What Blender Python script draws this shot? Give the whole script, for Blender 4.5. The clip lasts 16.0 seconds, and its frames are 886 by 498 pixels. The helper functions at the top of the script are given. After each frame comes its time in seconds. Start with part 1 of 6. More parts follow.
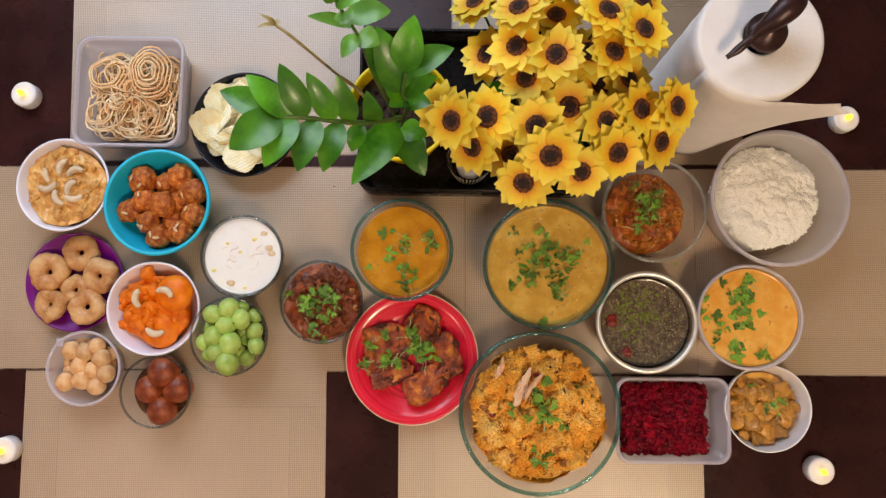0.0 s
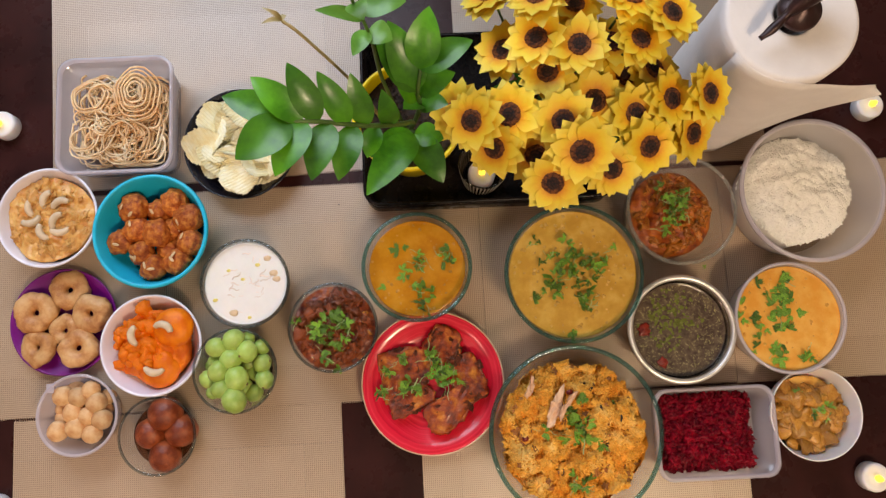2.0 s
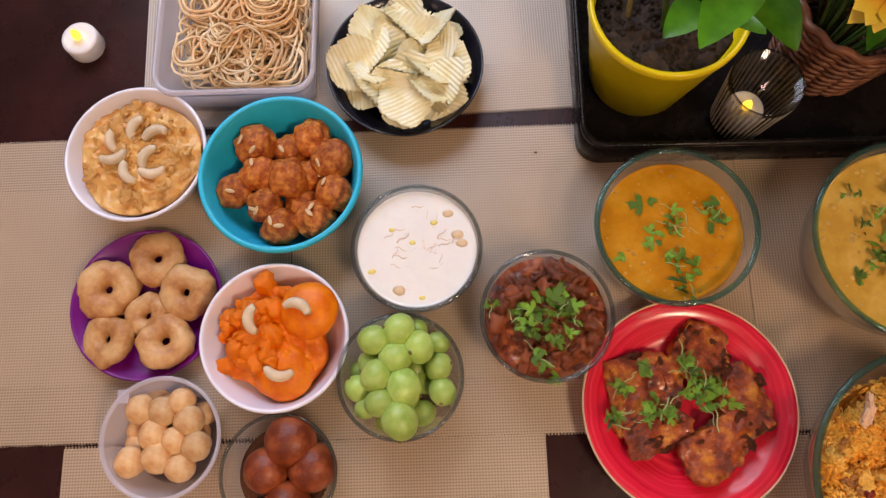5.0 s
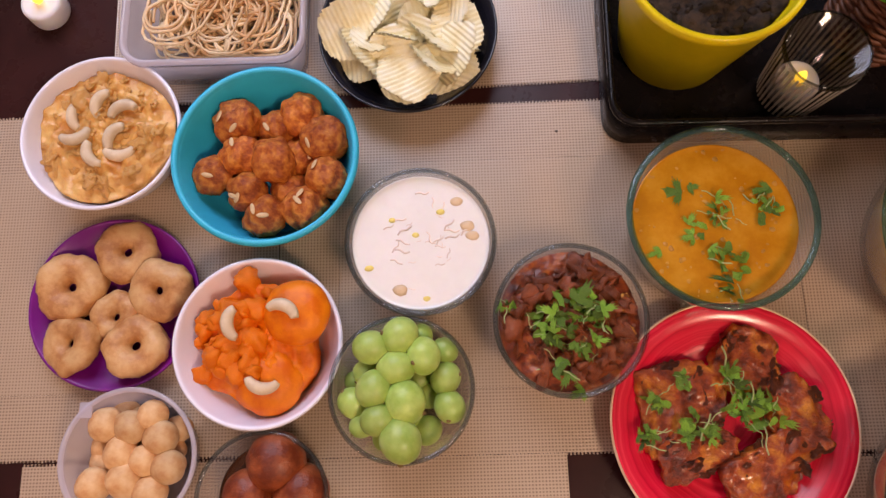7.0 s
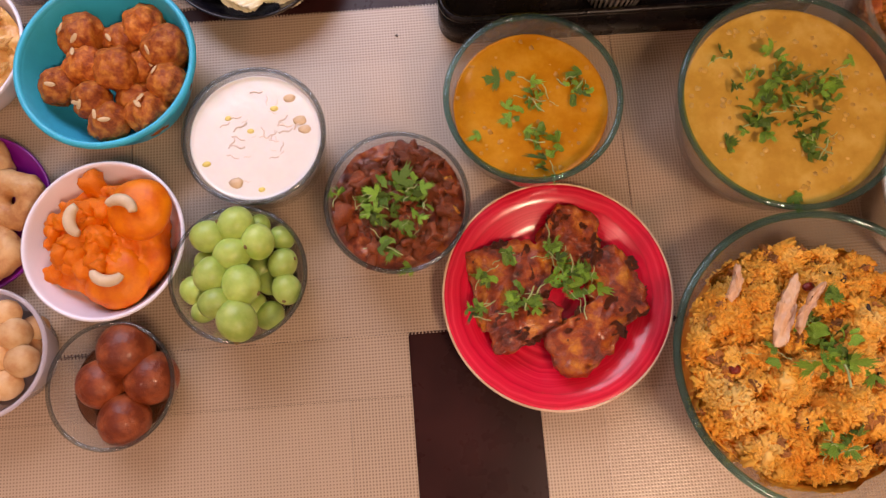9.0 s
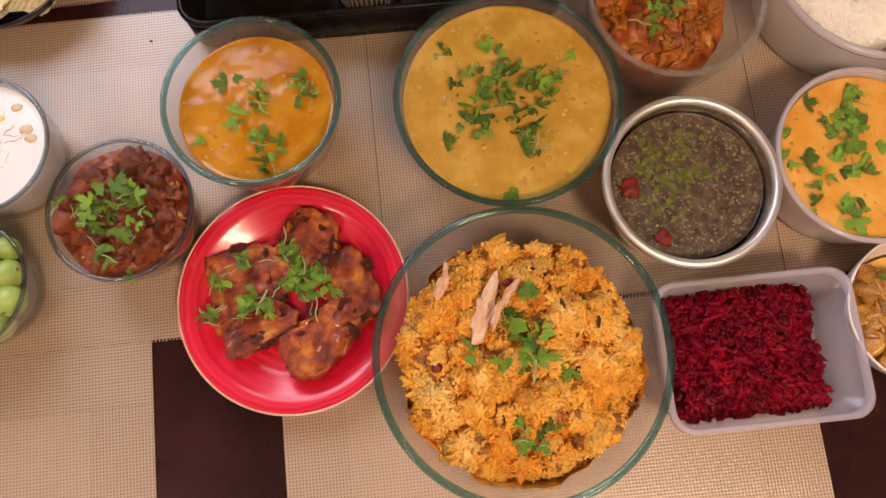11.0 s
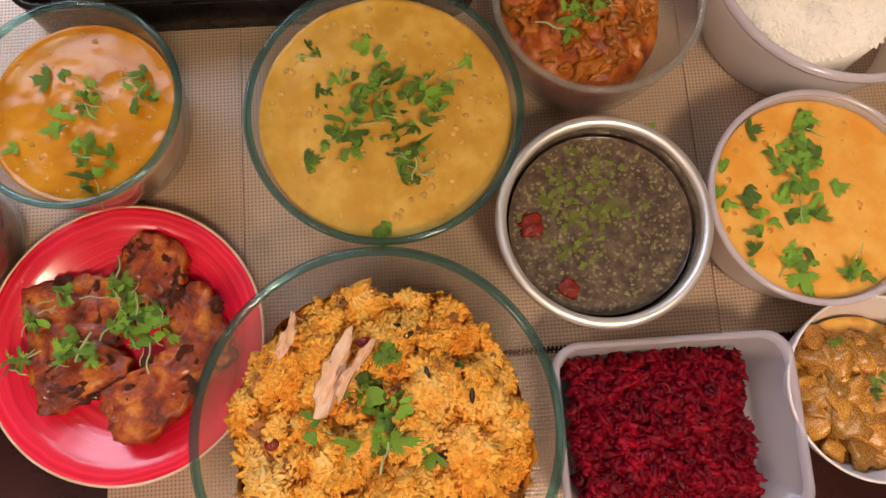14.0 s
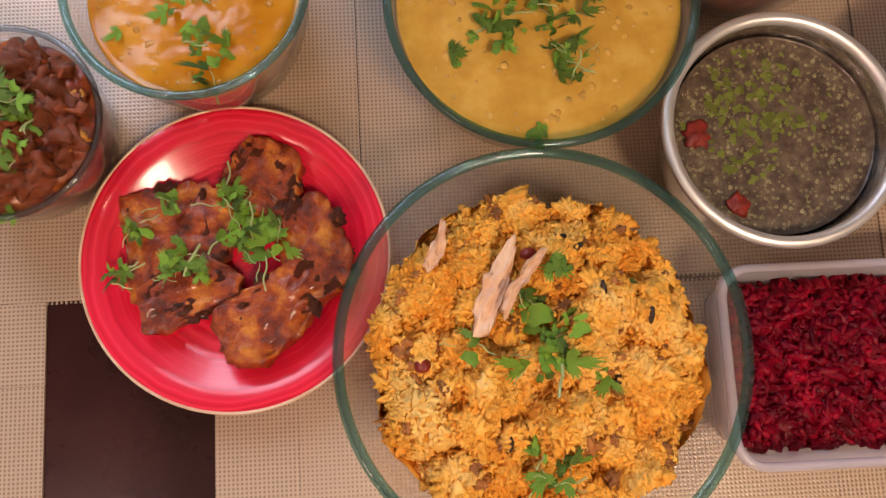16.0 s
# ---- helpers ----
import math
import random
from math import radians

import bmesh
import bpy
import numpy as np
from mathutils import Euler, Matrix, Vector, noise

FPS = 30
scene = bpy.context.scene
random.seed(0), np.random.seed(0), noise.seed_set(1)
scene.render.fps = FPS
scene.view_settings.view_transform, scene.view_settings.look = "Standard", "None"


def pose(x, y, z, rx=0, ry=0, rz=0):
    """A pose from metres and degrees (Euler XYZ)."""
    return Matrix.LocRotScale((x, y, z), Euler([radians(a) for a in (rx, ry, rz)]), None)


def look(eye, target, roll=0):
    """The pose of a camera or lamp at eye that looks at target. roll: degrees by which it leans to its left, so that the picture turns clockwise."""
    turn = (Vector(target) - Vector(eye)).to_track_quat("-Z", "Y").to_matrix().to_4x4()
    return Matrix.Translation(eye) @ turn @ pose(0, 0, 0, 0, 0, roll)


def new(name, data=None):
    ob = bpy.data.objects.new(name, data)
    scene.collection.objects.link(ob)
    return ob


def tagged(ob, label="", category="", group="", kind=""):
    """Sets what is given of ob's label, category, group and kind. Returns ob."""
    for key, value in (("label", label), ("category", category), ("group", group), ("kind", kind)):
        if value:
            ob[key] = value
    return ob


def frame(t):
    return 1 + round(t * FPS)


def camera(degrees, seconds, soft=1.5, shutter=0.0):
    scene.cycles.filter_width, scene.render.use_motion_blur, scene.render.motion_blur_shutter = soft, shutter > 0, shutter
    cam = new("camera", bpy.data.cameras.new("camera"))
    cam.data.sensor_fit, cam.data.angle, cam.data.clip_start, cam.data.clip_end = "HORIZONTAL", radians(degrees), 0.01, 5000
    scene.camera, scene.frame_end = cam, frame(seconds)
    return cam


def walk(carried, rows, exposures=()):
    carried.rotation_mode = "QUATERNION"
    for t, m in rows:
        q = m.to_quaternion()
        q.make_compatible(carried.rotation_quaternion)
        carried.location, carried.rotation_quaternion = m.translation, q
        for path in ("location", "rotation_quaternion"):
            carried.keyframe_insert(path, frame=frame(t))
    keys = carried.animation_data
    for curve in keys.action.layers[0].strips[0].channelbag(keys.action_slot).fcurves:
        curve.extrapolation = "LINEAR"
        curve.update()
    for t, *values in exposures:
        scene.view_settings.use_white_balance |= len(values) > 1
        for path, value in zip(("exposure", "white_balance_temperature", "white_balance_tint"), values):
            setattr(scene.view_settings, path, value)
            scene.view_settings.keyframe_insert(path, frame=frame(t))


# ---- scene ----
cam = camera(63.13, 16.0, 1.35)
PATH = [
    (0, (0.0159, -0.1004, 1.0613), (-0.0142, 0.0863, -0.9298), -8.80),
    (0.5, (0.0182, -0.1003, 1.0622), (-0.0149, 0.0934, -0.9281), -10.26),
    (1, (0.0220, -0.0971, 1.0493), (0.0072, 0.0986, -0.9411), -5.49),
    (1.5, (0.0099, -0.1019, 1.0287), (0.0198, 0.1292, -0.9579), -0.05),
    (2, (-0.0280, -0.1101, 0.9967), (-0.0123, 0.1524, -0.9859), 0.50),
    (2.5, (-0.0790, -0.1242, 0.9513), (-0.0596, 0.1765, -1.0259), 0.80),
    (3, (-0.1366, -0.1427, 0.9057), (-0.1390, 0.2317, -1.0589), -2.65),
    (3.5, (-0.1685, -0.1629, 0.8481), (-0.1965, 0.2561, -1.1073), -5.54),
    (4, (-0.1956, -0.1778, 0.7875), (-0.2393, 0.2915, -1.1561), -6.74),
    (4.2, (-0.2154, -0.1937, 0.7626), (-0.2529, 0.3156, -1.1711), -5.70),
    (6.3, (-0.2532, -0.1401, 0.6159), (-0.2950, 0.3103, -1.3323), -6.45),
    (6.5, (-0.2531, -0.1408, 0.6136), (-0.3034, 0.3174, -1.3326), -7.30),
    (7, (-0.2459, -0.1477, 0.6005), (-0.3056, 0.2963, -1.3487), -8.93),
    (7.5, (-0.2337, -0.1650, 0.5978), (-0.2795, 0.2701, -1.3537), -7.20),
    (8, (-0.2022, -0.1858, 0.6084), (-0.2302, 0.2329, -1.3471), -6.15),
    (8.5, (-0.1683, -0.2114, 0.6243), (-0.1809, 0.1886, -1.3353), -5.16),
    (9, (-0.1347, -0.2316, 0.6136), (-0.1325, 0.1572, -1.3482), -3.75),
    (9.5, (-0.0967, -0.2429, 0.6131), (-0.1026, 0.1526, -1.3474), -5.83),
    (10, (-0.0372, -0.2542, 0.6079), (-0.0482, 0.1430, -1.3522), -7.50),
    (10.2, (-0.0105, -0.2562, 0.6064), (-0.0130, 0.1533, -1.3513), -6.31),
    (12.3, (0.1400, -0.2277, 0.6481), (0.1748, 0.1273, -1.3199), 0.34),
    (12.5, (0.1437, -0.2256, 0.6651), (0.1731, 0.1394, -1.3011), -0.56),
    (13, (0.1572, -0.2084, 0.6409), (0.1739, 0.1571, -1.3253), -2.26),
    (13.5, (0.1650, -0.2028, 0.5722), (0.1918, 0.1724, -1.3921), -0.38),
    (14, (0.1654, -0.2046, 0.5169), (0.2083, 0.1731, -1.4467), 2.66),
    (14.5, (0.1615, -0.2024, 0.4680), (0.2092, 0.1524, -1.4996), 3.48),
    (15, (0.1491, -0.2050, 0.4581), (0.2125, 0.1227, -1.5139), 7.05),
    (15.5, (0.1170, -0.2125, 0.4582), (0.1794, 0.0808, -1.5192), 8.59),
    (16, (0.0727, -0.2241, 0.4627), (0.1216, 0.0616, -1.5161), 7.04),
]
walk(cam, [(t, look(eye, target, roll)) for t, eye, target, roll in PATH],
     [(0.0, -0.05, 6900, 11), (4.0, -0.06, 7000, 15), (7.0, -0.08, 7100, 29), (9.5, 0.02, 7500, 32), (12.5, 0.20, 6900, 15), (16.0, 0.15, 6800, 21)])

# ---- light: a bright window beyond the table's far side, a warm ceiling lamp, an added pinkish fill ----
world = bpy.data.worlds.new("sky")
scene.world = world
world.use_nodes = True
wn = world.node_tree.nodes
sky = wn.new("ShaderNodeTexSky")
sky.sky_type, sky.sun_disc, sky.sun_elevation, sky.sun_rotation = "NISHITA", False, radians(35), radians(20)
wn["Background"].inputs["Strength"].default_value = 0.12
world.node_tree.links.new(sky.outputs[0], wn["Background"].inputs["Color"])


def area_lamp(name, m, sx, sy, power, colour):
    data = bpy.data.lights.new(name, "AREA")
    data.shape, data.size, data.size_y, data.energy, data.color = "RECTANGLE", sx, sy, power, colour
    ob = new(name, data)
    ob.matrix_world = m
    return ob


WINDOW_POWER, CEILING_POWER = 30.0, 27.0
area_lamp("window_light", look((-0.65, 1.17, 1.30), (-0.55, 0.0, 0.30)), 1.3, 1.1, WINDOW_POWER, (0.69, 0.81, 1.0))
area_lamp("unseen_ceiling_glow", look((0.60, -1.10, 1.91), (0.60, -1.10, 0.0)), 0.4, 0.4, CEILING_POWER, (1.0, 0.79, 0.56))
# Unseen pinkish fill, added to tint and brighten the table's left side.
area_lamp("unseen_ceiling_glow", look((-1.3, -1.3, 1.91), (-1.3, -1.3, 0.0)), 0.4, 0.4, CEILING_POWER * 0.34, (1.0, 0.62, 0.54))

# ---- materials ----
def nodes_of(name):
    m = bpy.data.materials.new(name)
    m.use_nodes = True
    nt = m.node_tree
    return m, nt, nt.nodes["Principled BSDF"]


def noise_node(nt, scale, detail=4.0, rough=0.6):
    co = nt.nodes.new("ShaderNodeTexCoord")
    n = nt.nodes.new("ShaderNodeTexNoise")
    n.inputs["Scale"].default_value, n.inputs["Detail"].default_value, n.inputs["Roughness"].default_value = scale, detail, rough
    nt.links.new(co.outputs["Object"], n.inputs["Vector"])
    return n


def ramp_node(nt, src, stops):
    r = nt.nodes.new("ShaderNodeValToRGB")
    while len(r.color_ramp.elements) < len(stops):
        r.color_ramp.elements.new(0.5)
    for e, (p, c) in zip(r.color_ramp.elements, stops):
        e.position, e.color = p, (*c, 1)
    nt.links.new(src, r.inputs["Fac"])
    return r


def surface(name, stops, rough=0.5, scale=60.0, bump=0.0, bump_scale=300.0, metal=0.0, sss=0.0, coat=0.0, vary=0.0, island=False, rough_var=0.0, spec=0.5, see=0.0):
    """A material whose colour wanders between the stops, with fine relief, gloss that varies, and a change from piece to piece."""
    m, nt, b = nodes_of(name)
    n = noise_node(nt, scale)
    col = ramp_node(nt, n.outputs["Fac"], [(0.5 + (q - 0.5) * 0.6, c) for q, c in stops]).outputs["Color"]
    if vary:
        src = nt.nodes.new("ShaderNodeObjectInfo").outputs["Random"]
        if island:
            sm = nt.nodes.new("ShaderNodeMath")
            nt.links.new(src, sm.inputs[0])
            nt.links.new(nt.nodes.new("ShaderNodeNewGeometry").outputs["Random Per Island"], sm.inputs[1])
            fr = nt.nodes.new("ShaderNodeMath")
            fr.operation = "FRACT"
            nt.links.new(sm.outputs[0], fr.inputs[0])
            src = fr.outputs[0]
        mr = nt.nodes.new("ShaderNodeMapRange")
        mr.inputs["To Min"].default_value, mr.inputs["To Max"].default_value = 1 - vary, 1 + vary * 0.6
        nt.links.new(src, mr.inputs["Value"])
        h = nt.nodes.new("ShaderNodeHueSaturation")
        nt.links.new(mr.outputs[0], h.inputs["Value"])
        nt.links.new(col, h.inputs["Color"])
        col = h.outputs["Color"]
    nt.links.new(col, b.inputs["Base Color"])
    b.inputs["Roughness"].default_value, b.inputs["Metallic"].default_value = rough, metal
    b.inputs["Specular IOR Level"].default_value = spec
    if rough_var:
        n2 = noise_node(nt, scale * 2.3)
        mr = nt.nodes.new("ShaderNodeMapRange")
        mr.inputs["To Min"].default_value, mr.inputs["To Max"].default_value = max(0.02, rough - rough_var), rough + rough_var
        nt.links.new(n2.outputs["Fac"], mr.inputs["Value"])
        nt.links.new(mr.outputs[0], b.inputs["Roughness"])
    if sss:
        b.inputs["Subsurface Weight"].default_value = sss
        b.inputs["Subsurface Radius"].default_value = (0.004, 0.0026, 0.0016)
        b.inputs["Subsurface Scale"].default_value = 0.7
    if coat:
        b.inputs["Coat Weight"].default_value, b.inputs["Coat Roughness"].default_value = coat, 0.12
    if see:
        b.inputs["Transmission Weight"].default_value = see
    if bump:
        n3 = noise_node(nt, bump_scale, 5.0)
        bp = nt.nodes.new("ShaderNodeBump")
        bp.inputs["Strength"].default_value, bp.inputs["Distance"].default_value = bump, 0.002
        nt.links.new(n3.outputs["Fac"], bp.inputs["Height"])
        nt.links.new(bp.outputs[0], b.inputs["Normal"])
    return m


def thin_glass(name, tint, gloss=0.03, haze=0.0, haze_colour=(0.8, 0.8, 0.82)):
    """Clear or milky wall of a vessel: it lets light pass with a tint, mirrors by Fresnel, and scatters by its haze."""
    m, nt, b = nodes_of(name)
    nt.nodes.remove(b)
    out = nt.nodes["Material Output"]
    tr, gl, fr, pw, mx = (nt.nodes.new("ShaderNode" + k) for k in ("BsdfTransparent", "BsdfGlossy", "LayerWeight", "Math", "MixShader"))
    tr.inputs["Color"].default_value = (*tint, 1)
    gl.inputs["Roughness"].default_value = gloss
    pw.operation = "POWER"
    pw.inputs[1].default_value = 4.0
    ad = nt.nodes.new("ShaderNodeMath")
    ad.operation = "MULTIPLY_ADD"
    ad.inputs[1].default_value, ad.inputs[2].default_value = 0.75, 0.045
    nt.links.new(fr.outputs["Facing"], pw.inputs[0])
    nt.links.new(pw.outputs[0], ad.inputs[0])
    body = tr.outputs[0]
    if haze:
        df, tl, m1, m2 = (nt.nodes.new("ShaderNode" + k) for k in ("BsdfDiffuse", "BsdfTranslucent", "MixShader", "MixShader"))
        df.inputs["Color"].default_value = tl.inputs["Color"].default_value = (*haze_colour, 1)
        m1.inputs[0].default_value = 0.5
        nt.links.new(df.outputs[0], m1.inputs[1])
        nt.links.new(tl.outputs[0], m1.inputs[2])
        m2.inputs[0].default_value = haze
        nt.links.new(tr.outputs[0], m2.inputs[1])
        nt.links.new(m1.outputs[0], m2.inputs[2])
        body = m2.outputs[0]
    nt.links.new(ad.outputs[0], mx.inputs[0])
    nt.links.new(body, mx.inputs[1])
    nt.links.new(gl.outputs[0], mx.inputs[2])
    nt.links.new(mx.outputs[0], out.inputs["Surface"])
    return m


def weave(name, px, py, stripe):
    """Flat plastic-yarn weave: light yarns round rows of small dark holes; stripe 0 is even, 1 ribbed along y, 2 along x."""
    m, nt, b = nodes_of(name)
    co = nt.nodes.new("ShaderNodeTexCoord")
    sep = nt.nodes.new("ShaderNodeSeparateXYZ")
    nt.links.new(co.outputs["Object"], sep.inputs[0])

    def math(op, a, c=None):
        n = nt.nodes.new("ShaderNodeMath")
        n.operation = op
        for i, v in enumerate((a, c)):
            if v is None:
                continue
            if isinstance(v, (int, float)):
                n.inputs[i].default_value = v
            else:
                nt.links.new(v, n.inputs[i])
        return n.outputs[0]

    sx = math("SINE", math("MULTIPLY", sep.outputs["X"], 2 * math_pi / px))
    sy = math("SINE", math("MULTIPLY", sep.outputs["Y"], 2 * math_pi / py))
    hx = math("ADD", math("MULTIPLY", sx, 0.5), 0.5)
    hy = math("ADD", math("MULTIPLY", sy, 0.5), 0.5)
    h = math("SUBTRACT", 1.0, math("MULTIPLY", hx, hy))
    if stripe:
        h = math("SUBTRACT", h, math("MULTIPLY", hx if stripe == 1 else hy, 0.22))
    big = noise_node(nt, 9.0, 3.0)
    col = ramp_node(nt, h, [(0.15, (0.23, 0.150, 0.092)), (0.50, (0.36, 0.255, 0.168)), (0.80, (0.47, 0.350, 0.244))])
    hs = nt.nodes.new("ShaderNodeHueSaturation")
    mr = nt.nodes.new("ShaderNodeMapRange")
    mr.inputs["To Min"].default_value, mr.inputs["To Max"].default_value = 0.86, 1.12
    nt.links.new(big.outputs["Fac"], mr.inputs["Value"])
    nt.links.new(mr.outputs[0], hs.inputs["Value"])
    nt.links.new(col.outputs["Color"], hs.inputs["Color"])
    nt.links.new(hs.outputs["Color"], b.inputs["Base Color"])
    b.inputs["Roughness"].default_value = 0.30
    b.inputs["Specular IOR Level"].default_value = 1.0
    bp = nt.nodes.new("ShaderNodeBump")
    bp.inputs["Strength"].default_value, bp.inputs["Distance"].default_value = 0.35, 0.0005
    nt.links.new(h, bp.inputs["Height"])
    nt.links.new(bp.outputs[0], b.inputs["Normal"])
    return m


math_pi = math.pi
M = {}
M["weave_field"] = weave("weave_field", 0.0027, 0.0027, 0)
M["weave_long"] = weave("weave_long", 0.0027, 0.0027, 1)
M["weave_cross"] = weave("weave_cross", 0.0027, 0.0027, 2)
M["table"] = surface("dark_wood", [(0.3, (0.024, 0.0075, 0.007)), (0.7, (0.040, 0.012, 0.011))], 0.28, 14, 0.02, 90, rough_var=0.05, spec=0.16)
M["wall"] = surface("wall_paint", [(0.3, (0.50, 0.45, 0.38)), (0.7, (0.56, 0.50, 0.43))], 0.8, 5, 0.1, 200)
M["ceiling"] = surface("ceiling_paint", [(0.3, (0.52, 0.49, 0.45)), (0.7, (0.58, 0.55, 0.50))], 0.9, 5, 0.1, 150)
M["floor"] = surface("floor_tile", [(0.3, (0.34, 0.29, 0.24)), (0.7, (0.42, 0.37, 0.31))], 0.4, 6, 0.05, 90)
M["frame"] = surface("window_frame_paint", [(0.3, (0.78, 0.78, 0.78)), (0.7, (0.82, 0.82, 0.82))], 0.4, 20)
# The haze stands in for pale reflections in the clear bowls.
M["clear"] = thin_glass("clear_glass_haze", (0.98, 0.985, 0.98), 0.03, 0.075, (0.93, 0.92, 0.90))
M["plastic"] = thin_glass("milky_plastic", (0.95, 0.95, 0.97), 0.12, 0.38, (0.95, 0.91, 0.99))
M["plastic_rim"] = thin_glass("milky_plastic_rim", (0.93, 0.93, 0.95), 0.10, 0.50, (0.94, 0.90, 0.99))
M["plastic_white"] = thin_glass("frosted_white_plastic", (0.93, 0.93, 0.95), 0.15, 0.72, (0.95, 0.92, 0.90))
M["glass_rim"] = thin_glass("greenish_glass_rim", (0.50, 0.72, 0.69), 0.03, 0.04, (0.25, 0.55, 0.52))
M["glass_rim_clear"] = thin_glass("bright_clear_glass_rim", (0.86, 0.88, 0.86), 0.03, 0.16, (0.92, 0.92, 0.86))
M["glass_rim_dark"] = thin_glass("grey_glass_rim", (0.66, 0.70, 0.71), 0.02)
M["cyan"] = surface("cyan_plastic", [(0.3, (0.002, 0.46, 0.70)), (0.7, (0.003, 0.52, 0.78))], 0.40, 25, 0.03, 500)
M["white_ware"] = surface("white_ceramic", [(0.3, (0.82, 0.82, 0.95)), (0.7, (0.86, 0.86, 0.98))], 0.18, 20, coat=0.3)
M["purple"] = surface("purple_plastic", [(0.3, (0.16, 0.004, 0.18)), (0.7, (0.20, 0.006, 0.22))], 0.32, 25)


def ringed(name, stops, rough):
    """Glaze brushed on in rings about the middle."""
    m, nt, b = nodes_of(name)
    co = nt.nodes.new("ShaderNodeTexCoord")
    ln = nt.nodes.new("ShaderNodeVectorMath")
    ln.operation = "LENGTH"
    nt.links.new(co.outputs["Object"], ln.inputs[0])
    w = noise_node(nt, 16, 3)
    ad = nt.nodes.new("ShaderNodeMath")
    ad.operation = "MULTIPLY_ADD"
    ad.inputs[1].default_value = 0.010
    nt.links.new(w.outputs["Fac"], ad.inputs[0])
    nt.links.new(ln.outputs["Value"], ad.inputs[2])
    n = nt.nodes.new("ShaderNodeTexNoise")
    n.noise_dimensions = "1D"
    n.inputs["Scale"].default_value, n.inputs["Detail"].default_value = 260.0, 3.0
    nt.links.new(ad.outputs[0], n.inputs["W"])
    nt.links.new(ramp_node(nt, n.outputs["Fac"], stops).outputs["Color"], b.inputs["Base Color"])
    b.inputs["Roughness"].default_value, b.inputs["Coat Weight"].default_value, b.inputs["Coat Roughness"].default_value = rough, 0.35, 0.08
    bp = nt.nodes.new("ShaderNodeBump")
    bp.inputs["Strength"].default_value, bp.inputs["Distance"].default_value = 0.15, 0.0006
    nt.links.new(n.outputs["Fac"], bp.inputs["Height"])
    nt.links.new(bp.outputs[0], b.inputs["Normal"])
    return m


M["red_ware"] = ringed("red_glazed_ware", [(0.32, (0.62, 0.008, 0.030)), (0.5, (0.76, 0.014, 0.045)), (0.7, (0.83, 0.030, 0.068))], 0.25)
M["red_edge"] = surface("worn_cream_rim", [(0.3, (0.62, 0.40, 0.25)), (0.7, (0.75, 0.56, 0.40))], 0.4, 40)
M["black_ware"] = surface("black_ceramic", [(0.3, (0.008, 0.008, 0.014)), (0.7, (0.012, 0.012, 0.020))], 0.2, 25)
M["tray"] = surface("black_lacquer", [(0.3, (0.005, 0.004, 0.004)), (0.7, (0.010, 0.007, 0.007))], 0.27, 20, rough_var=0.06, spec=0.2)
M["steel"] = surface("brushed_steel", [(0.3, (0.62, 0.60, 0.58)), (0.7, (0.72, 0.70, 0.68))], 0.22, 60, metal=1.0, rough_var=0.08)
# Paler than the bowl's steel: lamplight on the rim is put into the colour.
M["steel_rim"] = surface("lamplit_steel_rim", [(0.3, (0.86, 0.84, 0.82)), (0.7, (0.92, 0.90, 0.88))], 0.45, 60, metal=1.0, rough_var=0.06)
M["yellow_pot"] = surface("yellow_glaze", [(0.3, (0.72, 0.56, 0.004)), (0.7, (0.82, 0.64, 0.008))], 0.3, 25)
M["soil"] = surface("potting_soil", [(0.3, (0.014, 0.008, 0.005)), (0.7, (0.055, 0.030, 0.016))], 0.9, 160, 0.9, 300)
M["leaf"] = surface("glossy_leaf", [(0.3, (0.028, 0.15, 0.003)), (0.7, (0.085, 0.31, 0.009))], 0.36, 30, 0.15, 90, vary=0.35, coat=0.08, sss=0.1)
M["leaf_pale"] = surface("young_leaf", [(0.3, (0.09, 0.26, 0.03)), (0.7, (0.16, 0.38, 0.05))], 0.35, 30, vary=0.2)
M["stem"] = surface("green_stem", [(0.3, (0.05, 0.11, 0.02)), (0.7, (0.09, 0.16, 0.03))], 0.45, 60)
M["dry"] = surface("dry_stalk", [(0.3, (0.32, 0.26, 0.10)), (0.7, (0.46, 0.36, 0.17))], 0.7, 90)
M["seed"] = surface("dark_seed_disc", [(0.35, (0.005, 0.002, 0.002)), (0.75, (0.06, 0.016, 0.006))], 0.8, 420, 0.9, 900)
M["seed_rim"] = surface("brown_seed_rim", [(0.35, (0.045, 0.012, 0.005)), (0.65, (0.20, 0.060, 0.012))], 0.85, 420, 0.9, 900)
M["wicker"] = surface("brown_wicker", [(0.3, (0.10, 0.03, 0.012)), (0.7, (0.20, 0.07, 0.028))], 0.5, 70, vary=0.3)
M["paper"] = surface("paper_towel", [(0.3, (0.80, 0.76, 0.74)), (0.7, (0.84, 0.80, 0.78))], 0.9, 30, 0.25, 260)
M["bronze"] = surface("dark_bronze", [(0.3, (0.022, 0.008, 0.008)), (0.7, (0.05, 0.018, 0.016))], 0.35, 60, metal=0.4)
M["wax"] = surface("white_candle_plastic", [(0.3, (0.80, 0.78, 0.80)), (0.7, (0.84, 0.82, 0.83))], 0.4, 30, sss=0.2)
M["stripe"] = surface("silvered_stripe", [(0.3, (0.62, 0.55, 0.46)), (0.7, (0.72, 0.66, 0.56))], 0.38, 40, metal=0.5)
M["smoked"] = thin_glass("smoked_glass", (0.72, 0.69, 0.66), 0.03)
M["char"] = surface("browned_crust", [(0.3, (0.055, 0.012, 0.004)), (0.7, (0.19, 0.036, 0.007))], 0.4, 150, 0.8, 400, coat=0.15)
